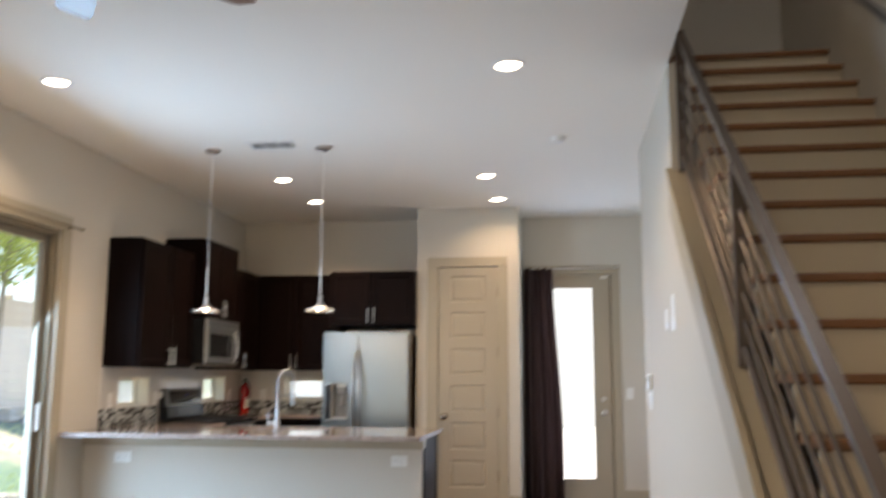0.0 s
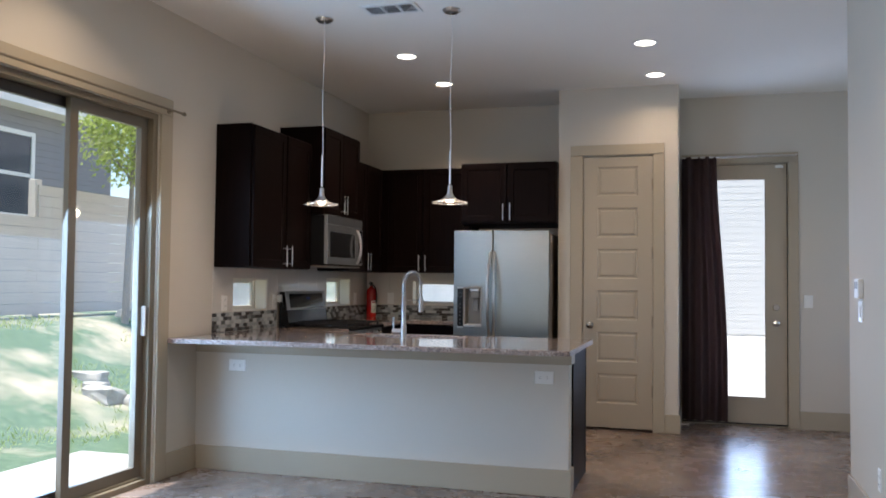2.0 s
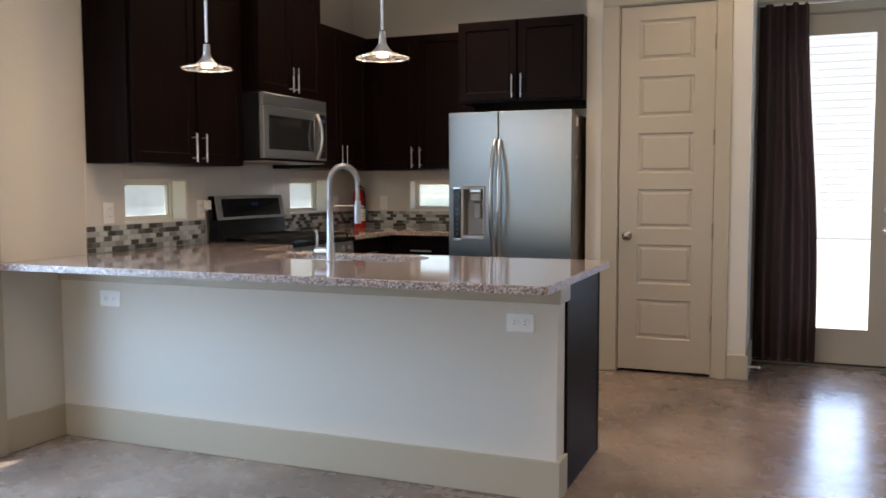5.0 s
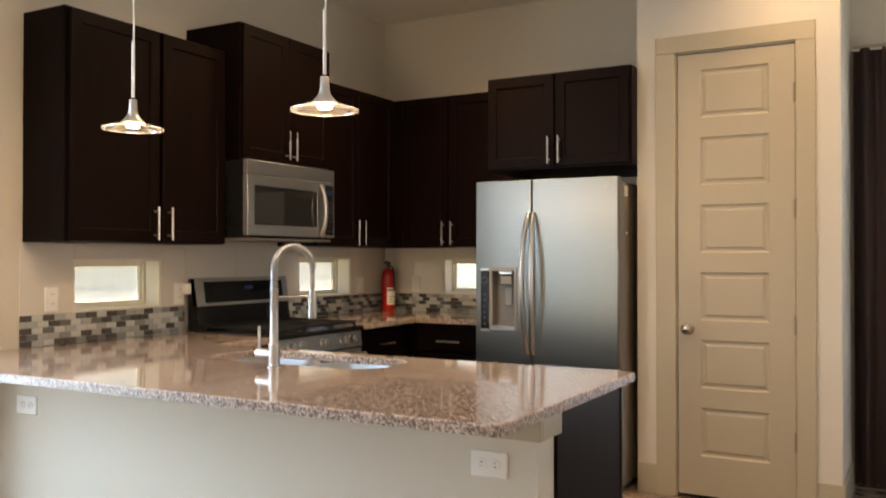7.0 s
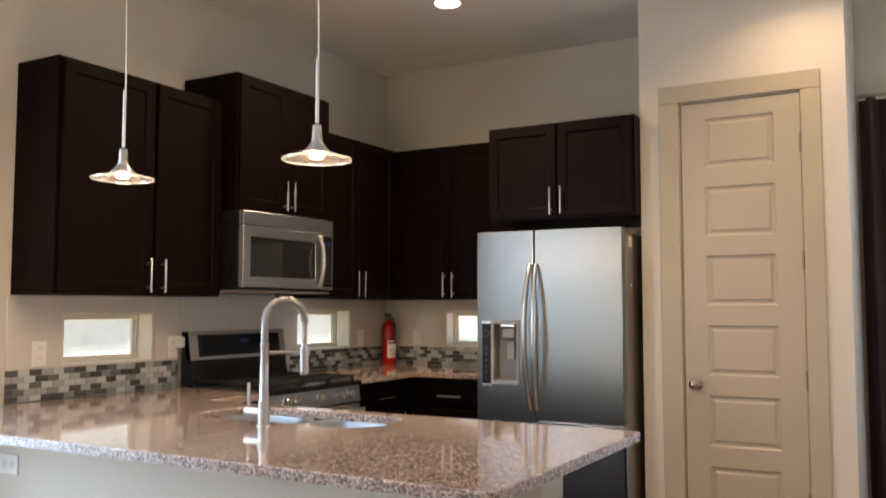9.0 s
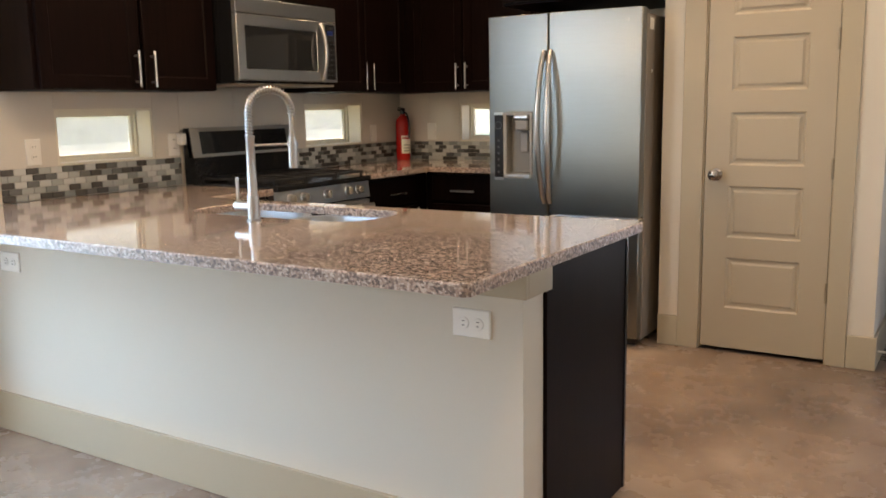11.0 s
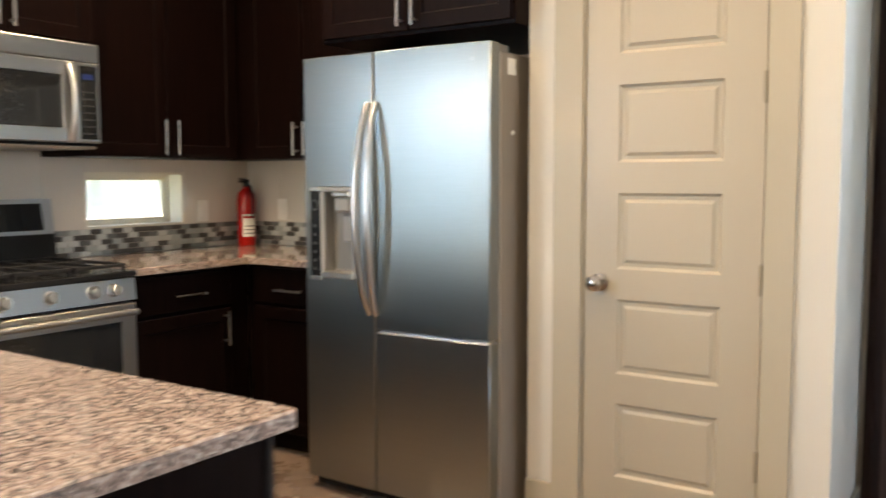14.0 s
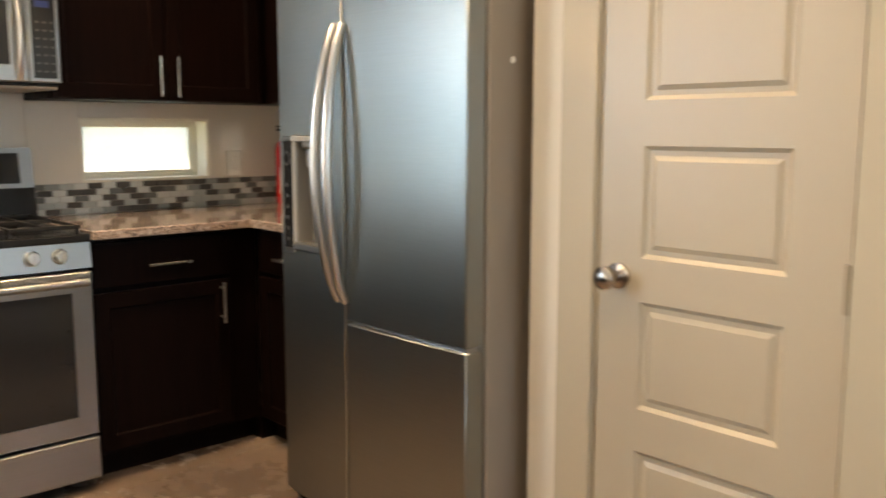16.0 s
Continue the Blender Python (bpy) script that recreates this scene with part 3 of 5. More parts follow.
for y in (5.0, 6.46):
    bm = bmesh.new()
    tube(bm, [(WX + 0.02, y, 2.405), (WX + 0.065, y, 2.405)], 0.006, 8)
    lathe(bm, (WX + 0.02, y, 2.405), [(0, 0), (0.018, 0), (0.018, 0.006), (0, 0.006)], 12, (1, 0, 0))
    part("bracket", bm, ALU, rod)
for y, s in ((4.97, -1), (6.56, 1)):
    part("finial", lathe(bmesh.new(), (WX + 0.065, y, 2.405), [(0, 0), (0.013, 0.002), (0.014, 0.018), (0, 0.024)], 12, (0, s, 0)), ALU, rod, smooth=True)


# ---- slot windows over the counter ----
def slot_window(name, m, u0, u1, z0, z1):
    w = tagged(new(name), "small white vinyl slot window over the counter", "window", "slot windows", "structure")
    w.location = m((u0 + u1) / 2, 0.12, z0)
    bm = bmesh.new()
    holed(bm, m, (u0 + 0.002, u1 - 0.002, z0 + 0.002, z1 - 0.002), [(u0 + 0.024, u1 - 0.024, z0 + 0.024, z1 - 0.024)], 0.05, 0.105)
    holed(bm, m, (u0 + 0.024, u1 - 0.024, z0 + 0.024, z1 - 0.024), [(u0 + 0.038, u1 - 0.038, z0 + 0.038, z1 - 0.038)], 0.03, 0.12)
    part("window_frame", bm, VINYL, w)
    bm = bmesh.new()
    mbox(bm, m, u0 + 0.038, u1 - 0.038, 0.134, 0.138, z0 + 0.038, z1 - 0.038)
    glass_pane(bm, w, m(0, -1, 0) - m(0, 0, 0), GLARE)
    bm = bmesh.new()
    holed(bm, m, (u0 + 0.0005, u1 - 0.0005, z0 + 0.0005, z1 - 0.0005), [(u0 + 0.012, u1 - 0.012, z0 + 0.010, z1 - 0.012)], 0.104, -0.001)
    part("reveal", bm, VINYL, w)


# Unseen window, added so the south fill has an opening.
big = tagged(new("window_4"), "wide white vinyl window, unseen, added for fill light", "window", kind="structure")
big.location = (-1.75, SY - 0.1, 0.6)
bm = holed(bmesh.new(), mN, WIN_S, [(-2.90, -1.78, 0.65, 2.25), (-1.72, -0.60, 0.65, 2.25)], 0.06, 0.07)
part("window_frame", bm, VINYL, big)
for a, b in ((-2.90, -1.78), (-1.72, -0.60)):
    glass_pane(mbox(bmesh.new(), mN, a, b, 0.095, 0.101, 0.65, 2.25), big, (0, 1, 0))
foyer_window = tagged(new("window_5"), "white vinyl foyer window", "window", kind="structure")
foyer_window.location = (2.5, 8.85, 0.85)
part("window_frame", holed(bmesh.new(), mFoyer, WIN_E, [(8.30, 8.83, 0.90, 2.10), (8.87, 9.40, 0.90, 2.10)], 0.06, 0.07), VINYL, foyer_window)
for a, b in ((8.30, 8.83), (8.87, 9.40)):
    glass_pane(mbox(bmesh.new(), mFoyer, a, b, 0.095, 0.101, 0.90, 2.10), foyer_window, (-1, 0, 0))
slot_window("window_1", mE, *WIN_W[0])
slot_window("window_2", mE, *WIN_W[1])
slot_window("window_3", south(NY), *WIN_N)

# ---- pantry door ----
mP = south(PY)
bm = bmesh.new()
mbox(bm, mP, -1.345, -1.235, -0.018, 0.0, 0, 2.462, 0.002)
mbox(bm, mP, -0.608, -0.514, -0.018, 0.0, 0, 2.462, 0.002)
mbox(bm, mP, -1.345, -0.514, -0.018, 0.0, 2.463, 2.558, 0.002)
mbox(bm, mP, -1.235, -1.229, 0.0, 0.11, 0, 2.456)
mbox(bm, mP, -0.614, -0.608, 0.0, 0.11, 0, 2.456)
mbox(bm, mP, -1.235, -0.608, 0.0, 0.11, 2.456, 2.462)
structure("trim_pantry", bm, TRIM, "taupe painted flat casing round the pantry door", "trim")
pd = tagged(new("door_1"), "closed greige six-panel pantry door", "door", kind="structure")
pd.location = (-0.92, PY, 0)
panels = [(-1.104, -0.744, 0.236 + 0.3715 * k, 0.236 + 0.3715 * k + 0.266) for k in range(6)]
bm = bmesh.new()
mD = south(PY - 0.003)
holed(bm, mD, (-1.224, -0.6155, 0.022, 2.450), panels)
for r in panels:
    rings(bm, mD, r, [(0, 0), (0.010, 0.009), (0.022, 0.009), (0.034, 0.003)])
rings(bm, mD, (-1.224, -0.6155, 0.022, 2.450), [(0, 0.0), (0, 0.035)])
part("door_leaf", bm, DOOR, pd)
knob = bmesh.new()
lathe(knob, (-1.166, PY - 0.003, 0.93), [(0, 0), (0.032, 0), (0.032, 0.006), (0.014, 0.012), (0.012, 0.032), (0.022, 0.040), (0.029, 0.052), (0.028, 0.064), (0.018, 0.072), (0, 0.074)], 24, (0, -1, 0))
part("knob", knob, KNOB, pd, "satin nickel door knob", smooth=True)
for z in (2.19, 1.58, 0.97, 0.36):
    bm = bmesh.new()
    tube(bm, [(-0.6165, PY - 0.010, z - 0.05), (-0.6165, PY - 0.010, z + 0.05)], 0.007, 8)
    part("hinge", bm, HINGE, pd)

# ---- front door ----
mF = south(FY)
bm = bmesh.new()
mbox(bm, mF, 0.568, 0.655, -0.018, 0.0, 0, 2.44, 0.002)
mbox(bm, mF, -0.378, 0.655, -0.018, 0.0, 2.441, 2.535, 0.002)
mbox(bm, mF, 0.561, 0.568, 0.0, T, 0, 2.433)
mbox(bm, mF, -0.385, -0.378, 0.0, T, 0, 2.433)
mbox(bm, mF, -0.385, 0.568, 0.0, T, 2.433, 2.44)
mbox(bm, mF, -0.378, 0.561, 0.02, T, 0.001, 0.018)
structure("trim_front_door", bm, TRIM, "taupe painted flat casing round the front door", "trim")
fd = tagged(new("door_2"), "closed greige front door with a tall clear glass pane", "door", kind="structure")
fd.location = (0.08, FY, 0)
bm = bmesh.new()
lite = (-0.20, 0.37, 0.265, 2.295)
holed(bm, mF, (-0.375, 0.558, 0.022, 2.43), [lite], 0.045, 0.012)
part("door_leaf", bm, DOOR, fd)
bm = holed(bmesh.new(), mF, (lite[0] - 0.022, lite[1] + 0.022, lite[2] - 0.022, lite[3] + 0.022), [(lite[0] + 0.008, lite[1] - 0.008, lite[2] + 0.008, lite[3] - 0.008)], 0.010, 0.003)
part("glass_stop", bm, DOOR, fd)
# Black strips put the shade of the gap round the leaf into colour.
bm = mbox(bmesh.new(), mF, 0.554, 0.5605, 0.004, 0.018, 0.022, 2.43)
mbox(bm, mF, -0.37, 0.554, 0.004, 0.018, 0.0185, 0.030)
part("gap_strip", bm, BLACK, fd, "black strips that darken the door gap")
glass_pane(mbox(bmesh.new(), mF, lite[0], lite[1], 0.030, 0.036, lite[2], lite[3]), fd, (0, -1, 0))
for z, r in ((1.10, 0.028), (0.955, 0.03)):
    bm = lathe(bmesh.new(), (0.462, FY + 0.012, z), [(0, 0), (r, 0), (r, 0.008), (0.012, 0.014), (0.012, 0.034), (0.026, 0.042), (0.028, 0.060), (0.018, 0.068), (0, 0.07)] if z < 1 else [(0, 0), (r, 0), (r, 0.012), (0.022, 0.018), (0, 0.018)], 20, (0, -1, 0))
    part("knob" if z < 1 else "deadbolt", bm, NICKEL, fd, "satin nickel lock hardware", smooth=True)
sensor = thing("door_sensor", (0.49, FY + 0.006, 2.40), "small white contact sensor at the top of the front door", "sensor")
part("case", mbox(bmesh.new(), mF, 0.455, 0.525, -0.006, 0.0118, 2.392, 2.418, 0.003), WHITE, sensor)
curtain = thing("curtain", (-0.18, FY - 0.08, 0.03), "dark brown floor-length curtain drawn aside at the front door", "curtain")
bm = bmesh.new()
NU, NZ = 64, 24
grid = []
for j in range(NZ + 1):
    f = j / NZ
    z = 0.045 + (2.50 - 0.045) * f
    row = []
    for i in range(NU + 1):
        u = i / NU
        right = 0.03 - 0.075 * f + 0.02 * math.sin(f * 5)
        x = -0.376 + (right + 0.376) * u
        amp = 0.022 + 0.020 * (1 - f)
        d = 1.1 * amp * math.sin(u * 24 + 0.9 * math.sin(f * 2.4 + u * 5)) + 0.014 * math.sin(u * 11 + 3 * f)
        row.append(bm.verts.new((x, FY - 0.085 + d, z)))
    grid.append(row)
for j in range(NZ):
    for i in range(NU):
        bm.faces.new((grid[j][i], grid[j][i + 1], grid[j + 1][i + 1], grid[j + 1][i]))
bmesh.ops.solidify(bm, geom=bm.faces[:], thickness=0.003)
part("cloth", bm, CURTAIN, curtain, smooth=True)
rod = thing("curtain_rod", (0.1, FY - 0.08, 2.495), "thin nickel curtain rod over the front door", "curtain rod", "curtain rods")
bm = bmesh.new()
tube(bm, [(-0.376, FY - 0.085, 2.495), (0.64, FY - 0.085, 2.495)], 0.008, 10)
part("rod", bm, NICKEL, rod, smooth=True)
bm = bmesh.new()
tube(bm, [(0.61, FY - 0.085, 2.495), (0.61, FY - 0.018, 2.495)], 0.006, 8)
part("bracket", bm, NICKEL, rod)

# ---- peninsula ----
bm = box(WX + 0.001, -0.985, 6.885, 7.005, 0, 0.8845)
structure("wall_peninsula", bm, WALL, "beige painted half wall of the kitchen peninsula")
bm = box(WX + 0.001, -0.968, 6.869, 6.885, 0.803, 0.8855, 0.002)
box(-0.985, -0.968, 6.885, 7.03, 0.803, 0.8855, 0.002, bm=bm)
structure("trim_peninsula", bm, TRIM, "taupe painted strip under the granite overhang", "trim")
bm = box(WX + 0.017, -0.968, 6.869, 6.885, 0.001, BB, 0.002)
box(-0.985, -0.969, 6.885, 7.005, 0.001, BB, 0.002, bm=bm)
structure("baseboard_peninsula", bm, TRIM, "taupe painted baseboard round the half wall", "baseboard")
pc = thing("peninsula_cabinet", (-2.0, 7.3, 0), "espresso wooden peninsula base cabinets with a plain end panel", "cabinet", "kitchen cabinets")
bm = bmesh.new()
holed(bm, lambda u, d, v: Vector((u, v, 0.883 - d)), (-2.93, -0.993, 7.006, 7.575), [(-2.645, -1.775, 7.195, 7.574)], 0.78)
part("body", bm, WOOD, pc)
part("end_panel", box(-0.992, -0.974, 7.006, 7.605, 0.002, 0.8855, 0.002), WOOD, pc)
part("edge_strip", box(-0.990, -0.970, 7.606, 7.622, 0.002, 0.8855, 0.001), BLACK, pc)
N_ = lambda y0: (lambda u, d, z: Vector((u, y0 - d, z)))
for a, b in ((-2.92, -2.25), (-2.24, -1.64), (-1.63, -1.0)):
    d = part("door", rings(bmesh.new(), N_(7.597), (a, b, 0.11, 0.87), SHAKER, back=True), WOOD, pc)
    bar_pull(d, N_(7.597), b - 0.04, 0.78, 0.16)

# ---- granite worktops ----
ZT, ZB = 0.917, 0.886  # peninsula and its return
ZK = 0.932  # corner worktop


def worktop(outline, holes, label, zt=ZT):
    """A slab with an eased edge from a counter-clockwise outline; holes are clockwise loops."""
    bm = bmesh.new()
    levels = [(0.0, zt - 0.031), (0.0, zt - 0.004), (0.004, zt)]
    loops = []
    for pts, sign in [(outline, 1)] + [(h, -1) for h in holes]:
        n = len(pts)
        got = []
        for inset, z in levels:
            loop = []
            for i in range(n):
                p, q, r = Vector(pts[i - 1]), Vector(pts[i]), Vector(pts[(i + 1) % n])
                e1, e2 = (q - p).normalized(), (r - q).normalized()
                n1, n2 = Vector((-e1.y, e1.x)), Vector((-e2.y, e2.x))
                k = (n1 + n2) / max(0.3, 1 + n1.dot(n2))
                loop.append(bm.verts.new((q.x + k.x * inset, q.y + k.y * inset, z)))
            got.append(loop)
        for lo, hi in zip(got, got[1:]):
            for i in range(n):
                bm.faces.new((lo[i], lo[(i + 1) % n], hi[(i + 1) % n], hi[i]))
        loops.append(got)
    for k in (0, -1):
        edges = []
        for got in loops:
            loop = got[k]
            for i in range(len(loop)):
                e = bm.edges.get((loop[i], loop[(i + 1) % len(loop)]))
                edges.append(e)
        bmesh.ops.triangle_fill(bm, edges=edges, use_beauty=True, use_dissolve=False)
    ob = part("worktop", bm, GRANITE)
    ob.data.materials.append(GRANITE_EDGE)
    for f in ob.data.polygons:
        f.material_index = 0 if abs(f.normal.z) > 0.9 else 1
    return tagged(ob, label, "worktop", "granite worktops")


def arc(cx, cy, r, a0, a1, n=6):
    return [(cx + r * math.cos(radians(a0 + (a1 - a0) * i / n)), cy + r * math.sin(radians(a0 + (a1 - a0) * i / n))) for i in range(n + 1)]


SX0, SX1, SY0, SY1 = -2.62, -1.778, 7.198, 7.555
RC = 0.14
hole = arc(SX0 + RC, SY1 - RC, RC, 180, 90, 10) + arc(SX1 - RC, SY1 - RC, RC, 90, 0, 10) + arc(SX1 - RC, SY0 + RC, RC, 0, -90, 10) + arc(SX0 + RC, SY0 + RC, RC, -90, -180, 10)
pen = [(WX + 0.002, 6.505)] + arc(-0.925 - 0.02, 6.505 + 0.02, 0.02, -90, 0, 4) + arc(-0.925 - 0.02, 7.64 - 0.02, 0.02, 0, 90, 4) + [(-2.93, 7.64), (-2.93, 8.052), (WX + 0.008, 8.052), (WX + 0.008, 7.05), (WX + 0.002, 7.05)]
worktop(pen, [hole], "polished pink-brown speckled granite peninsula worktop with overhang")
cor = [(WX + 0.008, 8.832), (-2.93, 8.832), (-2.93, 9.45), (-2.432, 9.45), (-2.432, NY - 0.008), (WX + 0.008, NY - 0.008)]
worktop(cor, [], "polished pink-brown speckled granite corner worktop", ZK)

# ---- sink and faucet ----
sink = thing("sink", (-2.2, 7.4, 0.7), "double-bowl stainless steel undermount sink", "sink")


def bowl(x0, x1, y0, y1, deep):
    bm = bmesh.new()
    prev = None
    for inset, z in ((-0.02, ZB - 0.001), (0.0, ZB - 0.001), (0.004, ZB - 0.03), (0.010, ZB - deep + 0.03), (0.030, ZB - deep + 0.004), (0.06, ZB - deep)):
        r = 0.115
        a, b, c, d = x0 + inset, x1 - inset, y0 + inset, y1 - inset
        loop = [bm.verts.new((x, y, z)) for x, y in arc(b - r, d - r, r, 0, 90) + arc(a + r, d - r, r, 90, 180) + arc(a + r, c + r, r, 180, 270) + arc(b - r, c + r, r, 270, 360)]
        if prev:
            for i in range(len(loop)):
                bm.faces.new((prev[i], prev[(i + 1) % len(loop)], loop[(i + 1) % len(loop)], loop[i]))
        prev = loop
    bm.faces.new(prev)
    part("bowl", bm, SINK_STEEL, sink, smooth=True)
    part("drain", lathe(bmesh.new(), ((x0 + x1) / 2, (y0 + y1) / 2, ZB - deep), [(0, 0.002), (0.03, 0.002), (0.042, 0.004), (0.046, 0.001)], 20), CHROME, sink)


bowl(SX0 + 0.003, -2.235, SY0 + 0.003, SY1 - 0.003, 0.2)
bowl(-2.205, SX1 - 0.003, SY0 + 0.003, SY1 - 0.003, 0.17)
part("divider", box(-2.245, -2.195, SY0 + 0.02, SY1 - 0.02, ZB - 0.03, ZB - 0.004, 0.006, seg=2), STEEL_X, sink)
FXY = Vector((-2.132, 7.100, ZT))
fct = thing("kitchen_faucet", FXY, "chrome spring-neck pull-down kitchen faucet behind the sink", "faucet")
bm = bmesh.new()
lathe(bm, FXY, [(0, 0), (0.026, 0), (0.026, 0.005), (0.0205, 0.008), (0.0205, 0.088), (0.0165, 0.093), (0.0150, 0.283), (0.0165, 0.285), (0.0165, 0.293), (0, 0.294)], 20)
part("body", bm, CHROME, fct, smooth=True)
turn = Vector((0.080, 0.122, 0)).normalized()
R = 0.074
arch = [FXY + Vector((0, 0, 0.28 + 0.02 * i)) for i in range(5)]
for i in range(19):
    a = math.pi - math.pi * i / 18
    arch.append(FXY + turn * (R + R * math.cos(a)) + Vector((0, 0, 0.374 + R * 1.02 * math.sin(a))))
arch += [FXY + turn * 2 * R + Vector((0, 0, 0.374 - 0.02 * i)) for i in range(1, 6)]
bm = bmesh.new()
tube(bm, arch, 0.009, 10)
part("hose", bm, GREY_PLASTIC, fct, smooth=True)
length = [0.0]
for p, q in zip(arch, arch[1:]):
    length.append(length[-1] + (q - p).length)
coil = []
side = Vector((0, 0, 1)).cross(turn)
turns, steps = 33, 33 * 10
for i in range(steps + 1):
    s = length[-1] * 0.80 * i / steps
    k = next(j for j in range(len(length) - 1) if length[j + 1] >= s - 1e-9)
    f = (s - length[k]) / (length[k + 1] - length[k])
    p = arch[k].lerp(arch[k + 1], f)
    t = (arch[k + 1] - arch[k]).normalized()
    b = side.cross(t).normalized()
    a = 2 * math.pi * turns * i / steps
    coil.append(p + (side * math.cos(a) + b * math.sin(a)) * 0.0130)
bm = bmesh.new()
tube(bm, coil, 0.0026, 5)
part("spring", bm, CHROME, fct, "coiled chrome spring", smooth=True)
tip = FXY + turn * 2 * R
bm = bmesh.new()
lathe(bm, tip + Vector((0, 0, 0.178)), [(0, 0), (0.0155, 0), (0.0165, 0.008), (0.0155, 0.085), (0.0130, 0.108), (0, 0.108)], 18)
part("spray_head", bm, CHROME, fct, smooth=True)
bm = bmesh.new()
tube(bm, [FXY + Vector((0, 0, 0.261)), tip + Vector((0, 0, 0.261))], 0.004, 8)
lathe(bm, tip + Vector((0, 0, 0.254)), [(0.0150, 0), (0.0195, 0), (0.0195, 0.013), (0.0150, 0.013)], 16)
part("support_arm", bm, CHROME, fct)
bm = bmesh.new()
tube(bm, [FXY + Vector((0, 0, 0.05)), FXY + Vector((-0.078, 0.0, 0.05))], 0.019, 14)
tube(bm, [FXY + Vector((-0.070, 0, 0.05)), FXY + Vector((-0.072, 0, 0.15))], 0.006, 8)
part("lever", bm, CHROME, fct, smooth=True)

# ---- upper cabinets ----
ZU0, ZU1 = 1.395, 2.432
mU = east(-3.274)
cabinet("upper_cabinet", (-3.4, 7.56, ZU0), mU, 7.080, 8.062, ZU0, ZU1, 0.304,
        [(7.100, 7.600, ZU0 + 0.004, ZU1 - 0.01, 7.568, 1.49), (7.622, 8.052, ZU0 + 0.004, ZU1 - 0.01, 7.655, 1.49)], "tall espresso wooden wall cabinet with two shaker doors")
mM = east(-3.165)
cabinet("upper_cabinet", (-3.4, 8.45, 1.85), mM, 8.066, 8.832, 1.852, 2.58, 0.413,
        [(8.072, 8.446, 1.858, 2.567, 8.418, 1.955), (8.452, 8.826, 1.858, 2.567, 8.480, 1.955)], "espresso wooden wall cabinet above the microwave, set higher and deeper")
cabinet("upper_cabinet", (-3.4, 9.3, ZU0), mU, 8.836, 9.746, ZU0, ZU1, 0.304,
        [(8.842, 9.288, ZU0 + 0.004, ZU1 - 0.01, 9.255, 1.49), (9.296, 9.715, ZU0 + 0.004, ZU1 - 0.01, 9.328, 1.49)], "espresso wooden wall cabinet beside the corner")
cabinet("upper_cabinet", (-2.8, 9.9, ZU0), south(9.75), -3.578, -2.362, ZU0, ZU1, 0.328,
        [(-3.225, -2.862, ZU0 + 0.004, ZU1 - 0.01, -2.890, 1.49), (-2.850, -2.372, ZU0 + 0.004, ZU1 - 0.01, -2.822, 1.49)], "espresso wooden corner wall cabinet with shaker doors")
cabinet("upper_cabinet", (-1.9, 9.7, 1.85), south(9.325), -2.356, -1.458, 1.848, 2.412, 0.752,
        [(-2.345, -1.918, 1.862, 2.402, -1.945, 1.955), (-1.908, -1.468, 1.862, 2.402, -1.880, 1.955)], "espresso wooden cabinet above the refrigerator")

# ---- base cabinets ----
mB = east(-2.97)
corner_cab = cabinet("base_cabinet", (-3.2, 9.15, 0), mB, 8.836, 9.5115, 0, 0.9005, 0.60,
        [(8.842, 9.375, 0.115, 0.700, 9.335, 0.612)], "espresso wooden base cabinet beside the range", [(8.842, 9.375, 0.720, 0.884, 9.12, 0.79)], 0.10)
part("corner_filler", box(-3.12, -2.9925, 9.5125, 9.64, 0.001, 0.099), WOOD, corner_cab)
cabinet("base_cabinet", (-2.7, 9.8, 0), south(9.49), -2.992, -2.436, 0, 0.9005, 0.58,
        [(-2.935, -2.442, 0.115, 0.700, None, None)], "espresso wooden base cabinet beside the refrigerator", [(-2.935, -2.442, 0.720, 0.884, -2.70, 0.785)], 0.10)
cabinet("base_cabinet", (-3.2, 7.85, 0), mB, 7.62, 8.048, 0, 0.8855, 0.60,
        [(7.63, 8.04, 0.115, 0.700, 7.99, 0.612)], "espresso wooden base cabinet between peninsula and range", [(7.63, 8.04, 0.712, 0.874, 7.83, 0.79)], 0.10)

# ---- refrigerator ----
FX0, FX1, FXM, FYF = -2.394, -1.510, -2.022, 9.245
fr = thing("refrigerator", (-1.97, 9.6, 0), "stainless steel side-by-side refrigerator with ice dispenser", "refrigerator")
mR = south(FYF)
part("body", box(FX0 + 0.008, FX1 - 0.004, FYF + 0.095, NY - 0.02, 0.03, 1.755, 0.006), STEEL_DARK, fr, "grey painted cabinet side")
part("gasket", box(FX0 + 0.02, FX1 - 0.02, FYF + 0.075, FYF + 0.096, 0.06, 1.76), GREY_PLASTIC, fr)


def bowed_door(name, u_seam, u_edge, z0, z1, holes=()):
    """A refrigerator door whose front curves back towards its outer edge."""
    u0, u1 = min(u_seam, u_edge), max(u_seam, u_edge)
    m = lambda u, d, z: mR(u, d + 0.014 * abs((u - u_seam) / (u_edge - u_seam)) ** 3, z)
    cuts = [(u, u, z0, z1) for u in (u0 + (u1 - u0) * i / 16 for i in range(1, 16)) if not any(h[0] - 0.004 < u < h[1] + 0.004 for h in holes)]
    bm = holed(bmesh.new(), m, (u0, u1, z0, z1), [*holes, *cuts], 0.066)
    bmesh.ops.recalc_face_normals(bm, faces=bm.faces)
    rim = [e for e in bm.edges if len(e.link_faces) == 2 and e.calc_face_angle() > 1.2]
    bmesh.ops.bevel(bm, geom=rim, offset=0.004, segments=1, affect="EDGES", profile=0.5)
    return part(name, bm, STEEL_X, fr, smooth=True)


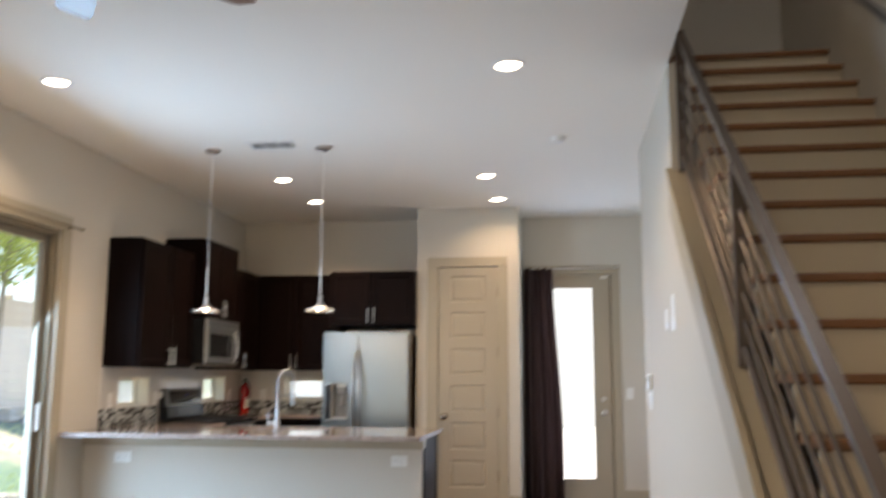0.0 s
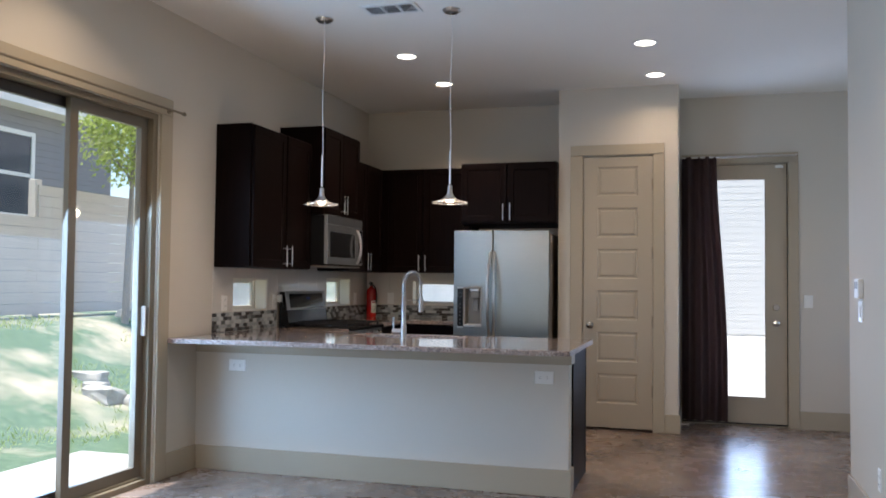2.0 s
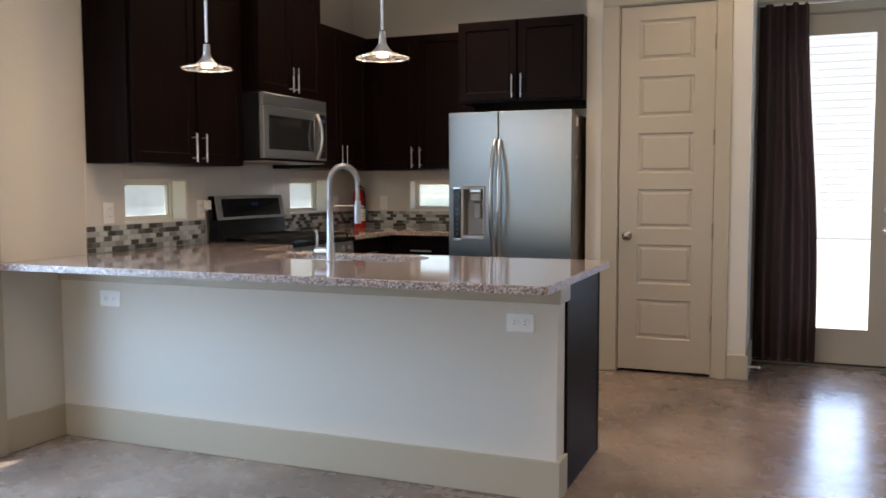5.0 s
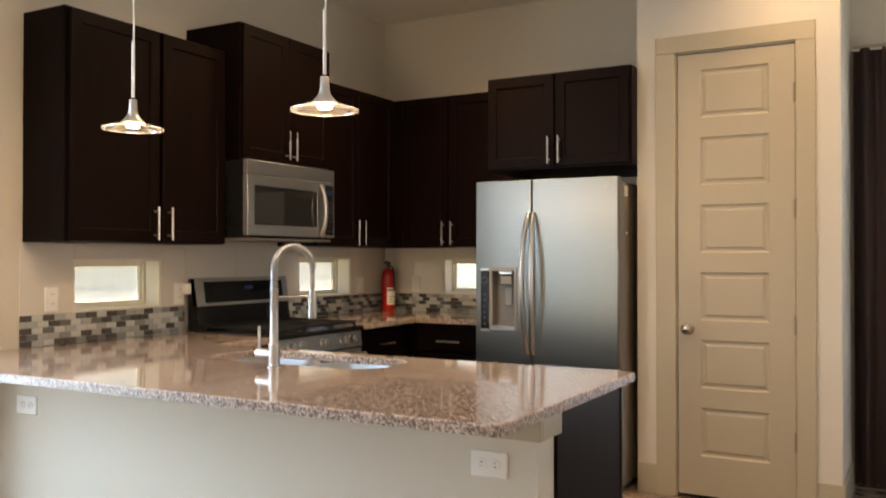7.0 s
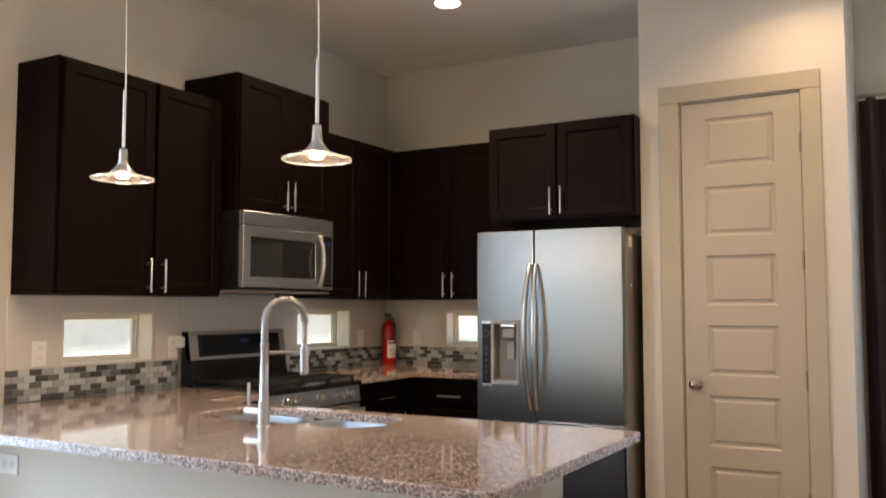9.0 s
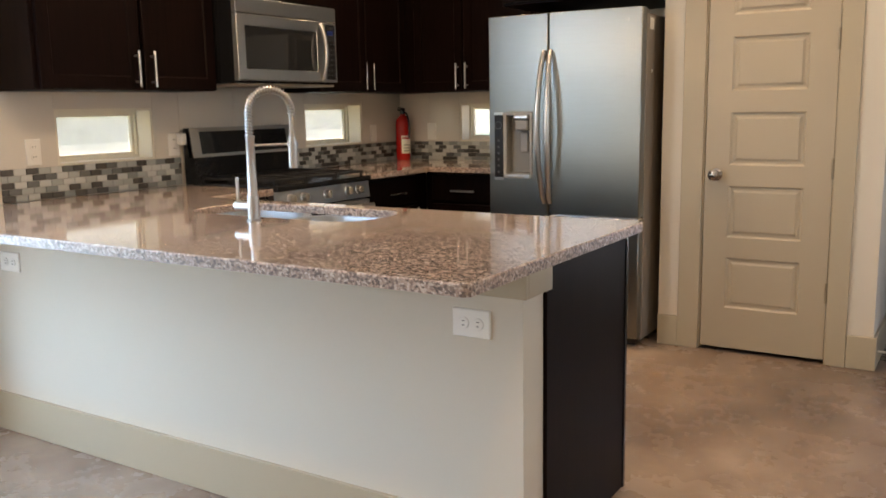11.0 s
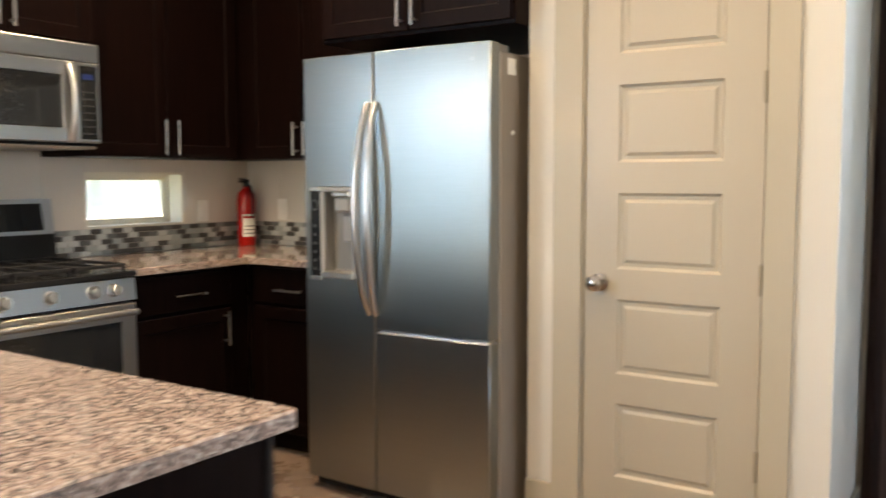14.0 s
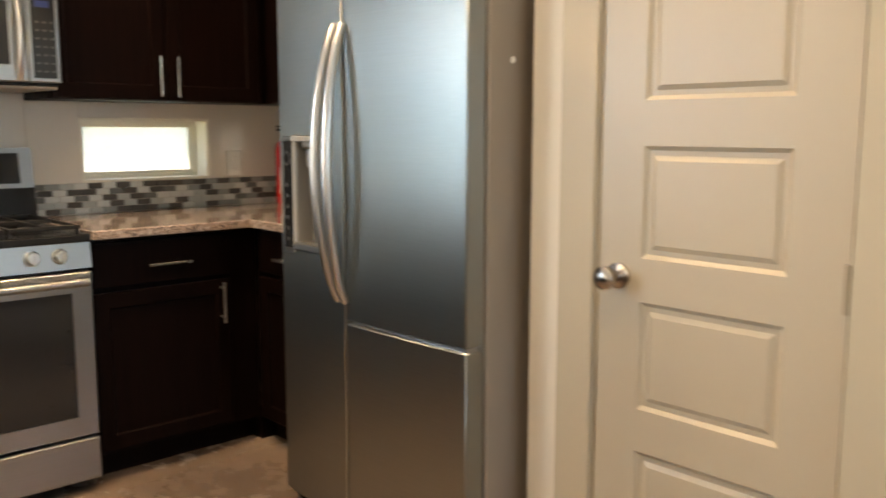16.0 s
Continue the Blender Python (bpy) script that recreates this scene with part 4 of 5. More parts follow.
disp = (-2.296, -2.118, 0.900, 1.262)
left = bowed_door("freezer_door", FXM - 0.004, FX0, 0.055, 1.78, [disp])
part("recess_frame", rings(bmesh.new(), mR, disp, [(0.0, 0.004), (0.0, -0.003), (0.003, -0.005), (0.015, -0.004), (0.018, 0.002)], fill=False), GREY_PLASTIC, left)
bm = rings(bmesh.new(), mR, disp, [(0.018, 0.001), (0.020, 0.004), (0.024, 0.055), (0.030, 0.06)])
part("dispenser_recess", bm, RECESS_PLASTIC, left, "grey plastic ice dispenser recess")
part("control_strip", mbox(bmesh.new(), mR, -2.354, -2.300, -0.001, 0.022, 0.900, 1.246, 0.003), BLACK, left, "black dispenser control strip")
for z in (0.892, 1.254):
    part("strip_cap", mbox(bmesh.new(), mR, -2.355, -2.299, -0.002, 0.022, z - 0.0075, z + 0.0075, 0.002), NICKEL, left)
bm = bmesh.new()
for k in range(6):
    lathe(bm, mR(-2.327, -0.003, 0.93 + 0.035 * k), [(0, 0.0012), (0.007, 0.0012), (0.007, 0)], 10, (0, -1, 0))
lathe(bm, mR(-2.327, -0.003, 1.19), [(0.018, 0), (0.018, 0.0015), (0.022, 0.0015), (0.022, 0)], 16, (0, -1, 0))
part("buttons", bm, DIM_GREY, left)["kind"] = "stuff"
part("spout", mbox(bmesh.new(), mR, -2.228, -2.148, 0.002, 0.055, 1.162, 1.222, 0.010, 2), GREY_PLASTIC, left, "grey plastic ice spout")
part("spout_collar", mbox(bmesh.new(), mR, -2.234, -2.142, -0.008, 0.055, 1.222, 1.248, 0.008, 2), NICKEL, left)
part("lever", mbox(bmesh.new(), mR, -2.212, -2.164, 0.038, 0.052, 1.04, 1.15, 0.005), GREY_PLASTIC, left)
part("drip_tray", mbox(bmesh.new(), mR, -2.288, -2.126, -0.012, 0.05, 0.896, 0.922, 0.006, 2), NICKEL, left)
up_ = bowed_door("fridge_door", FXM + 0.004, FX1, 0.708, 1.78)
bowed_door("fridge_door", FXM + 0.004, FX1, 0.055, 0.697)
part("lower_trim", mbox(bmesh.new(), mR, FXM + 0.012, FX1 - 0.006, 0.022, 0.06, 0.696, 0.709), CHROME, fr, "bright trim between the doors")
for x, owner in ((-2.052, left), (-1.994, up_)):
    bm = bmesh.new()
    pts = []
    for i in range(21):
        f = i / 20
        z = 0.765 + 0.82 * f
        pts.append(mR(x + (0.012 if x < -2.02 else -0.012) * (2 * abs(f - 0.5)) ** 2, -0.012 - 0.070 * math.sin(math.pi * f) ** 0.70, z))
    tube(bm, pts, [0.011 + 0.0055 * math.sin(math.pi * i / 20) ** 0.6 for i in range(21)], 12, flat=0.85)
    part("handle", bm, NICKEL, owner, "long bowed steel handle", smooth=True)
part("toe_grille", box(FX0 + 0.02, FX1 - 0.02, FYF + 0.05, FYF + 0.09, 0.012, 0.052), BLACK, fr)
for x in (FX0 + 0.05, FX1 - 0.06):
    part("hinge_cover", box(x - 0.03, x + 0.03, FYF + 0.085, FYF + 0.20, 1.755, 1.786, 0.006, seg=2), STEEL_DARK, fr)
for x in (FX0 + 0.05, FX1 - 0.05):
    part("foot", lathe(bmesh.new(), (x, FYF + 0.09, 0.001), [(0, 0), (0.02, 0), (0.02, 0.03), (0, 0.03)], 12), GREY_PLASTIC, fr)
bm = bmesh.new()
for k in range(3):
    mbox(bm, mR, -1.622 + 0.017 * k, -1.610 + 0.017 * k, 0.008, 0.014, 1.715, 1.728)
part("badge", bm, GREY_PLASTIC, up_, "small grey maker's badge")
part("sticker", box(FX1 - 0.0045, FX1 - 0.003, 9.39, 9.45, 1.675, 1.735), LABEL, fr, "white paper sticker")
part("side_plug", lathe(bmesh.new(), (FX1 - 0.004, 9.43, 1.465), [(0, 0.004), (0.007, 0.003), (0.009, 0)], 12, (1, 0, 0)), WHITE, fr)

# ---- range ----
RY0, RY1, RXF = 8.058, 8.826, -2.925
rg = thing("gas_range", (-3.2, 8.44, 0), "stainless steel freestanding gas range with black cooktop", "range")
mO = east(RXF)
part("body", box(-3.56, RXF - 0.045, RY0, RY1, 0.02, 0.885, 0.003), BLACK, rg)
part("cooktop", box(-3.50, RXF + 0.012, RY0 + 0.001, RY1 - 0.001, 0.886, 0.914, 0.006, seg=2), BLACK, rg, "black enamel cooktop")
bm = bmesh.new()
hexa(bm, [mO(RY0, 0.0, 0.795), mO(RY1, 0.0, 0.795), mO(RY1, 0.012, 0.885), mO(RY0, 0.012, 0.885), mO(RY0, 0.05, 0.795), mO(RY1, 0.05, 0.795), mO(RY1, 0.05, 0.885), mO(RY0, 0.05, 0.885)])
cp = part("control_panel", bm, STEEL_Y, rg)
for y in (8.17, 8.27, 8.45, 8.63, 8.72):
    bm = lathe(bmesh.new(), mO(y, 0.004, 0.842), [(0.027, 0), (0.027, 0.004), (0.022, 0.006), (0.020, 0.028), (0.017, 0.031), (0, 0.031)], 20, (1, 0, 0.12))
    mbox(bm, mO, y - 0.003, y + 0.003, -0.036, -0.024, 0.826, 0.858)
    part("knob", bm, NICKEL, cp, smooth=True)
bm = rings(bmesh.new(), mO, (RY0 + 0.003, RY1 - 0.003, 0.200, 0.782), [(0, 0.045), (0, 0.004), (0.004, 0.0), (0.07, 0.0)], fill=False)
rings(bm, mO, (RY0 + 0.003, RY1 - 0.003, 0.200, 0.782), [(0.07, 0.0), (0.07, 0.006)], fill=False)
od = part("oven_door", bm, STEEL_Y, rg)
part("oven_window", mbox(bmesh.new(), mO, RY0 + 0.072, RY1 - 0.072, 0.004, 0.02, 0.271, 0.711), BLACK_GLASS, od, "dark oven window")
bm = bmesh.new()
tube(bm, [mO(RY0 + 0.03, -0.045, 0.752), mO(RY1 - 0.03, -0.045, 0.752)], 0.013, 12)
for y in (RY0 + 0.06, RY1 - 0.06):
    mbox(bm, mO, y - 0.014, y + 0.014, -0.045, 0.002, 0.742, 0.762, 0.003)
part("handle", bm, STEEL_Y, od, smooth=True)
part("drawer", rings(bmesh.new(), mO, (RY0 + 0.003, RY1 - 0.003, 0.035, 0.188), [(0, 0.045), (0, 0.005), (0.005, 0.0)], back=True), STEEL_Y, rg)
bm = bmesh.new()
hexa(bm, [(-3.55, RY0, 0.905), (-3.46, RY0, 0.905), (-3.46, RY1, 0.905), (-3.55, RY1, 0.905), (-3.55, RY0, 1.195), (-3.505, RY0, 1.195), (-3.505, RY1, 1.195), (-3.55, RY1, 1.195)])
bg = part("backguard", bm, BLACK, rg, "black backguard")
slope = lambda y, h, o: Vector((-3.46 - 0.155 * (h - 0.905) + o, y, h))
bm = bmesh.new()
for a, b, h0, h1, o in ((RY0, RY1, 1.045, 1.198, 0.004),):
    hexa(bm, [slope(a, h0, o), slope(b, h0, o), slope(b, h1, o), slope(a, h1, o), slope(a, h0, -0.03), slope(b, h0, -0.03), slope(b, h1, -0.04), slope(a, h1, -0.04)])
part("backguard_face", bm, STEEL_Y, bg, "stainless backguard face")
bm = bmesh.new()
hexa(bm, [slope(RY0 + 0.06, 1.062, 0.006), slope(RY1 - 0.05, 1.062, 0.006), slope(RY1 - 0.05, 1.178, 0.006), slope(RY0 + 0.06, 1.178, 0.006), slope(RY0 + 0.06, 1.062, 0.0), slope(RY1 - 0.05, 1.062, 0.0), slope(RY1 - 0.05, 1.178, 0.0), slope(RY0 + 0.06, 1.178, 0.0)])
part("control_glass", bm, BLACK_GLASS, bg)
bm = bmesh.new()
hexa(bm, [slope(8.44, 1.13, 0.008), slope(8.51, 1.13, 0.008), slope(8.51, 1.15, 0.008), slope(8.44, 1.15, 0.008), slope(8.44, 1.13, 0.005), slope(8.51, 1.13, 0.005), slope(8.51, 1.15, 0.005), slope(8.44, 1.15, 0.005)])
part("clock_display", bm, DISPLAY, bg, "blue lit clock display")
for gx in (-3.33, -3.08):
    for gy in (8.21, 8.44, 8.67):
        part("burner", lathe(bmesh.new(), (gx, gy, 0.914), [(0.05, 0), (0.05, 0.008), (0.032, 0.012), (0.030, 0.018), (0, 0.02)], 18), IRON, rg)
for a, b in ((8.085, 8.315), (8.327, 8.557), (8.569, 8.80)):
    bm = bmesh.new()
    for x in (-3.46, -3.205, -2.955):
        box(x - 0.006, x + 0.006, a, b, 0.930, 0.944, 0.002, bm=bm)
    for y in (a + 0.006, (a + b) / 2, b - 0.006):
        box(-3.46, -2.955, y - 0.006, y + 0.006, 0.9305, 0.9435, 0.002, bm=bm)
    for x in (-3.455, -2.96):
        for y in (a + 0.006, b - 0.006):
            box(x - 0.006, x + 0.006, y - 0.006, y + 0.006, 0.914, 0.932, bm=bm)
    part("grate", bm, IRON, rg, "black cast iron grate")

rg.location.z += 0.013

# ---- microwave ----
mw = thing("microwave", (-3.35, 8.45, 1.43), "stainless steel over-the-range microwave with a black window", "microwave")
MY0, MY1, MZ0, MZ1 = 8.066, 8.832, 1.432, 1.846
mX = east(-3.132)
part("body", box(WX + 0.002, -3.165, MY0 + 0.002, MY1 - 0.002, MZ0, MZ1 - 0.002, 0.003), BLACK, mw)
part("vent_strip", rings(bmesh.new(), mX, (MY0, MY1, 1.772, MZ1), [(0, 0.03), (0, 0.004), (0.004, 0.002)], back=True), STEEL_Y, mw)
bm = rings(bmesh.new(), mX, (MY0, 8.722, MZ0 + 0.012, 1.768), [(0, 0.03), (0, 0.004), (0.004, 0.0), (0.055, 0.0), (0.057, 0.004)], fill=False)
md = part("door", bm, STEEL_Y, mw)
part("window", mbox(bmesh.new(), mX, MY0 + 0.057, 8.722 - 0.057, 0.003, 0.02, MZ0 + 0.069, 1.711), BLACK_GLASS, md, "dark microwave window")
bm = bmesh.new()
tube(bm, [mX(8.690, -0.004 - 0.04 * math.sin(math.pi * i / 14) ** 0.7, 1.455 + 0.295 * i / 14) for i in range(15)], 0.012, 12)
part("handle", bm, NICKEL, md, "bowed steel handle", smooth=True)
bm = rings(bmesh.new(), mX, (8.725, MY1, MZ0 + 0.012, 1.768), [(0, 0.03), (0, 0.004), (0.004, 0.0), (0.014, 0.0)], fill=False)
mc = part("control_frame", bm, STEEL_Y, mw)
part("control_glass", mbox(bmesh.new(), mX, 8.739, MY1 - 0.014, -0.001, 0.02, MZ0 + 0.026, 1.754), BLACK_GLASS, mc)
bm = bmesh.new()
for i in range(3):
    for j in range(7):
        mbox(bm, mX, 8.751 + 0.025 * i, 8.763 + 0.025 * i, -0.0018, 0.0, 1.478 + 0.028 * j, 1.485 + 0.028 * j)
part("buttons", bm, DIM_GREY, mc)["kind"] = "stuff"
part("clock_display", mbox(bmesh.new(), mX, 8.752, 8.80, -0.0018, 0.0, 1.70, 1.722), DISPLAY, mc, "blue lit clock display")
bm = bmesh.new()
box(-3.50, -3.15, MY0 + 0.01, MY1 - 0.01, MZ0 - 0.012, MZ0 - 0.001, 0.003, bm=bm)
part("base_tray", bm, STEEL_DARK, mw)

# ---- pendants, downlights, ceiling fixtures ----
def pendant(x, y):
    p = thing("pendant_light", (x, y, CEIL), "chrome pendant lamp with a shallow glass disc shade, lit", "pendant light", "pendants over the peninsula")
    zb = 1.816
    part("canopy", lathe(bmesh.new(), (x, y, CEIL), [(0, -0.022), (0.045, -0.022), (0.060, -0.010), (0.062, -0.001), (0, -0.001)], 28), NICKEL, p, smooth=True)
    bm = bmesh.new()
    tube(bm, [(x + 0.004 * math.sin(2.6 * i * math.pi / 12), y, CEIL - 0.02 + (zb + 0.33 - CEIL + 0.02) * i / 12) for i in range(13)], 0.0028, 6)
    part("cord", bm, WHITE, p, "thin white cord")
    bm = bmesh.new()
    tube(bm, [(x, y, zb + 0.335), (x, y, zb + 0.12)], 0.006, 10)
    part("stem", bm, WHITE, p, "slim white stem")
    bm = lathe(bmesh.new(), (x, y, zb), [(0, 0.112), (0.0135, 0.112), (0.0150, 0.109), (0.0165, 0.066), (0.0185, 0.064), (0.0185, 0.058), (0.030, 0.040), (0.043, 0.026), (0.044, 0.020), (0.036, 0.018), (0.026, 0.022), (0.0, 0.024)], 28)
    part("socket", bm, CHROME, p, smooth=True)
    bm = lathe(bmesh.new(), (x, y, zb), [(0.040, 0.028), (0.060, 0.021), (0.090, 0.009), (0.1105, 0.002), (0.1105, -0.002), (0.090, 0.004), (0.060, 0.016), (0.040, 0.023), (0.040, 0.028)], 40)
    part("shade", bm, LENS, p, "shallow clear glass disc shade", smooth=True)
    bm = lathe(bmesh.new(), (x, y, zb), [(0.1106, 0.0030), (0.1130, 0.0026), (0.1142, 0.0000), (0.1130, -0.0030), (0.1106, -0.0026), (0.1106, 0.0030)], 40)
    part("rim", bm, LENS_RIM, p, "bright glass edge", smooth=True)
    part("bulb", lathe(bmesh.new(), (x, y, zb), [(0.024, 0.021), (0.024, 0.008), (0.019, 0.005), (0, 0.004)], 20), GLOW_BULB, p, "glowing bulb", smooth=True)


for x, y in PENDANTS:
    pendant(x, y)
first = None
for x, y in DOWNLIGHTS:
    if first is None:
        first = thing("downlight", (x, y, CEIL), "round white recessed downlight, switched on", "downlight", "ceiling downlights")
        part("ring", lathe(bmesh.new(), (x, y, CEIL), [(0.072, -0.004), (0.078, -0.009), (0.092, -0.006), (0.095, -0.001), (0.072, -0.001)], 32), WHITE, first, smooth=True)
        part("diffuser", lathe(bmesh.new(), (x, y, CEIL), [(0.073, -0.002), (0.073, -0.004), (0, -0.005)], 32), GLOW_WARM, first)
    else:
        copy_thing(first, pose(x, y, CEIL))
vent = thing("ceiling_vent", (-2.14, 6.80, CEIL), "white metal ceiling air register with three louvre banks", "vent")
bm = holed(bmesh.new(), lambda u, d, v: Vector((u, v, CEIL - 0.001 - d)), (-2.325, -1.955, 6.70, 6.90), [(-2.30 + 0.112 * k, -2.20 + 0.112 * k, 6.725, 6.875) for k in range(3)], 0.008)
part("face_plate", bm, WHITE, vent)
part("backing", box(-2.31, -1.965, 6.715, 6.885, CEIL - 0.0035, CEIL - 0.0012), BLACK, vent)
for k in range(3):
    for j in range(7):
        y = 6.735 + 0.0215 * j
        bm = bmesh.new()
        x0, x1 = -2.30 + 0.112 * k, -2.20 + 0.112 * k
        hexa(bm, [(x0, y, CEIL - 0.009), (x1, y, CEIL - 0.009), (x1, y + 0.002, CEIL - 0.010), (x0, y + 0.002, CEIL - 0.010), (x0, y + 0.010, CEIL - 0.004), (x1, y + 0.010, CEIL - 0.004), (x1, y + 0.012, CEIL - 0.005), (x0, y + 0.012, CEIL - 0.005)])
        part("slat", bm, WHITE, vent)
sm = thing("smoke_detector", (0.03, 6.87, CEIL), "round white smoke detector on the ceiling", "smoke detector")
part("base", lathe(bmesh.new(), (0.03, 6.87, CEIL), [(0, -0.012), (0.062, -0.012), (0.066, -0.008), (0.066, -0.001), (0, -0.001)], 28), WHITE, sm, smooth=True)
part("cover", lathe(bmesh.new(), (0.03, 6.87, CEIL), [(0.056, -0.012), (0.054, -0.028), (0.040, -0.038), (0, -0.040)], 28), WHITE, sm, smooth=True)
FAN = Vector((-1.55, 3.22, 2.80))
fan = thing("ceiling_fan", (FAN.x, FAN.y, CEIL), "brushed nickel ceiling fan with grey-brown blades at rest", "ceiling fan")
part("canopy", lathe(bmesh.new(), (FAN.x, FAN.y, CEIL), [(0, -0.06), (0.03, -0.06), (0.065, -0.02), (0.07, -0.001), (0, -0.001)], 24), NICKEL, fan, smooth=True)
bm = bmesh.new()
tube(bm, [(FAN.x, FAN.y, CEIL - 0.05), (FAN.x, FAN.y, FAN.z + 0.06)], 0.013, 10)
part("downrod", bm, NICKEL, fan)
part("motor", lathe(bmesh.new(), FAN, [(0, 0.08), (0.06, 0.075), (0.11, 0.04), (0.12, 0.0), (0.10, -0.05), (0.05, -0.07), (0, -0.072)], 28), NICKEL, fan, smooth=True)
for k in range(5):
    a = radians(54 + 72 * k)
    d, e = Vector((math.cos(a), math.sin(a), 0)), Vector((-math.sin(a), math.cos(a), 0))
    pts = []
    for r, w in ((0.16, 0.045), (0.24, 0.062), (0.50, 0.072), (0.61, 0.070), (0.64, 0.055)):
        for s in (-1, 1):
            for t in (0.004, -0.004):
                pts.append(FAN + d * r + e * (w * s) + Vector((0, 0, 0.014 * s + t - 0.01)))
    bm = bmesh.new()
    v = [bm.verts.new(p) for p in pts]
    for i in range(4):
        A, B = v[4 * i:4 * i + 4], v[4 * i + 4:4 * i + 8]
        for p, q in ((0, 1), (1, 3), (3, 2), (2, 0)):
            bm.faces.new((A[p], A[q], B[q], B[p]))
    bm.faces.new((v[0], v[1], v[3], v[2]))
    bm.faces.new((v[16], v[17], v[19], v[18]))
    part("blade", bm, TREAD, fan)

# ---- backsplash ----
def cream(name_, m, cells):
    sp = thing("backsplash", m(cells[0][0], 0, 1.2), "glossy cream large-format wall tile behind the worktop", "backsplash", "backsplash tiles")
    for u0, u1, z0, z1 in cells:
        part("tile", mbox(bmesh.new(), m, u0 + 0.0006, u1 - 0.0006, -0.006, 0.0, z0 + 0.0006, z1 - 0.0006, 0.0008), SPLASH, sp)


STRIP = 1.061
cream("w", mE, [(7.066, 7.345, STRIP, ZU0), (7.345, 7.892, 1.3185, ZU0), (7.892, 8.06, STRIP, ZU0), (8.06, 8.45, 0.95, 1.418), (8.45, 8.835, 0.95, 1.418), (8.835, 9.045, STRIP, ZU0), (9.045, 9.625, 1.3305, ZU0), (9.625, 10.073, STRIP, ZU0)])
cream("n", south(NY), [(-3.573, -3.32, STRIP, ZU0), (-3.32, -3.075, STRIP, ZU0), (-3.075, -2.53, 1.3185, ZU0), (-2.53, -2.42, STRIP, ZU0)])

TW, GAP = 0.0590, 0.0018


def unit_tile(m, th):
    bm = bmesh.new()
    rings(bm, m, (0, TW - GAP, 0, th - GAP), [(0, 0.0), (0, -0.0052), (0.0012, -0.0064)])
    me = bpy.data.meshes.new("tile")
    bmesh.ops.recalc_face_normals(bm, faces=bm.faces)
    bm.to_mesh(me)
    bm.free()
    me.materials.append(TILE)
    return me


def mosaic(m, local, u0, u1, zt):
    """A strip of glass and stone mosaic, every piece its own tile."""
    th = (STRIP - zt - 0.001) / 5
    st = thing("mosaic_strip", m(u0, 0, zt), "mosaic strip of brown, grey and white glass tiles above the worktop", "backsplash", "mosaic strips")
    part("grout", mbox(bmesh.new(), m, u0, u1, -0.003, 0.0, zt + 0.001, STRIP), GROUT, st)
    whole = unit_tile(local, th)
    base = base_of(st)
    for row in range(5):
        u = u0 + 0.001 - (TW / 2 if row % 2 else 0)
        while u < u1 - 0.012:
            lo, hi = max(u, u0 + 0.001), min(u + TW - GAP, u1 - 0.001)
            z = zt + 0.002 + row * th
            if hi - lo > TW - GAP - 1e-6:
                ob = new("tile", whole)
            elif hi - lo > 0.01:
                ob = part("tile", rings(bmesh.new(), local, (0, hi - lo, 0, th - GAP), [(0, 0.0), (0, -0.0052), (0.0012, -0.0064)]), TILE)
            else:
                u += TW
                continue
            ob.parent = st
            ob.location = m(lo, -0.002, z) - base
            u += TW


mosaic(mE, east(0), 7.066, 8.056, ZT)
mosaic(mE, east(0), 8.832, 10.07, ZK)
mosaic(south(NY), south(0), -3.573, -2.425, ZK)


# ---- plates, plug, extinguisher ----
def plate(m, u, z, w, h, label, name_="outlet", slots=True, across=False):
    p = thing(name_, m(u, 0, z), label, "outlet" if name_ == "outlet" else "switch", "wall plates")
    part("cover_plate", rings(bmesh.new(), m, (u - w / 2, u + w / 2, z - h / 2, z + h / 2), [(0, 0.0), (0, -0.003), (0.003, -0.006)]), WHITE, p)
    for s in (-1, 1):
        cu, cz = (u + s * w * 0.19, z) if across else (u, z + s * h * 0.19)
        if name_ == "outlet":
            axis = m(0, -1, 0) - m(0, 0, 0)
            bm = lathe(bmesh.new(), m(cu, -0.006, cz), [(0.0165, 0), (0.0165, 0.002), (0.015, 0.003), (0, 0.003)], 20, axis)
            socket = part("socket", bm, WHITE, p)
            for o in (-0.006, 0.006):
                part("slot", mbox(bmesh.new(), m, *((cu - 0.004, cu + 0.004) if across else (cu + o - 0.001, cu + o + 0.001)), -0.0096, -0.0085, *((cz + o - 0.001, cz + o + 0.001) if across else (cz - 0.002, cz + 0.006))), BLACK, socket)
    if name_ != "outlet":
        part("rocker", rings(bmesh.new(), m, (u - 0.016, u + 0.016, z - 0.032, z + 0.032), [(0, -0.005), (0, -0.008), (0.002, -0.010)]), WHITE, p)
    return p


mT = east(WX + 0.006)
plate(mT, 7.227, 1.13, 0.072, 0.115, "white duplex outlet on the cream backsplash")
plate(mT, 8.012, 1.13, 0.072, 0.115, "white outlet beside the range")
plate(mT, 9.745, 1.128, 0.072, 0.115, "white switch plate on the cream backsplash", "light_switch")
plate(south(NY - 0.006), -3.305, 1.13, 0.072, 0.115, "white switch plate on the cream backsplash", "light_switch")
plate(south(6.885), -3.258, 0.719, 0.128, 0.078, "white outlet laid sideways on the half wall", across=True)
plate(south(6.885), -1.138, 0.721, 0.118, 0.078, "white outlet laid sideways on the half wall", across=True)
plate(south(FY), 0.735, 1.16, 0.075, 0.118, "white light switch beside the front door", "light_switch")
mS = west(SW)
plate(mS, 5.86, 1.66, 0.08, 0.12, "white control plate on the stair wall", "light_switch")
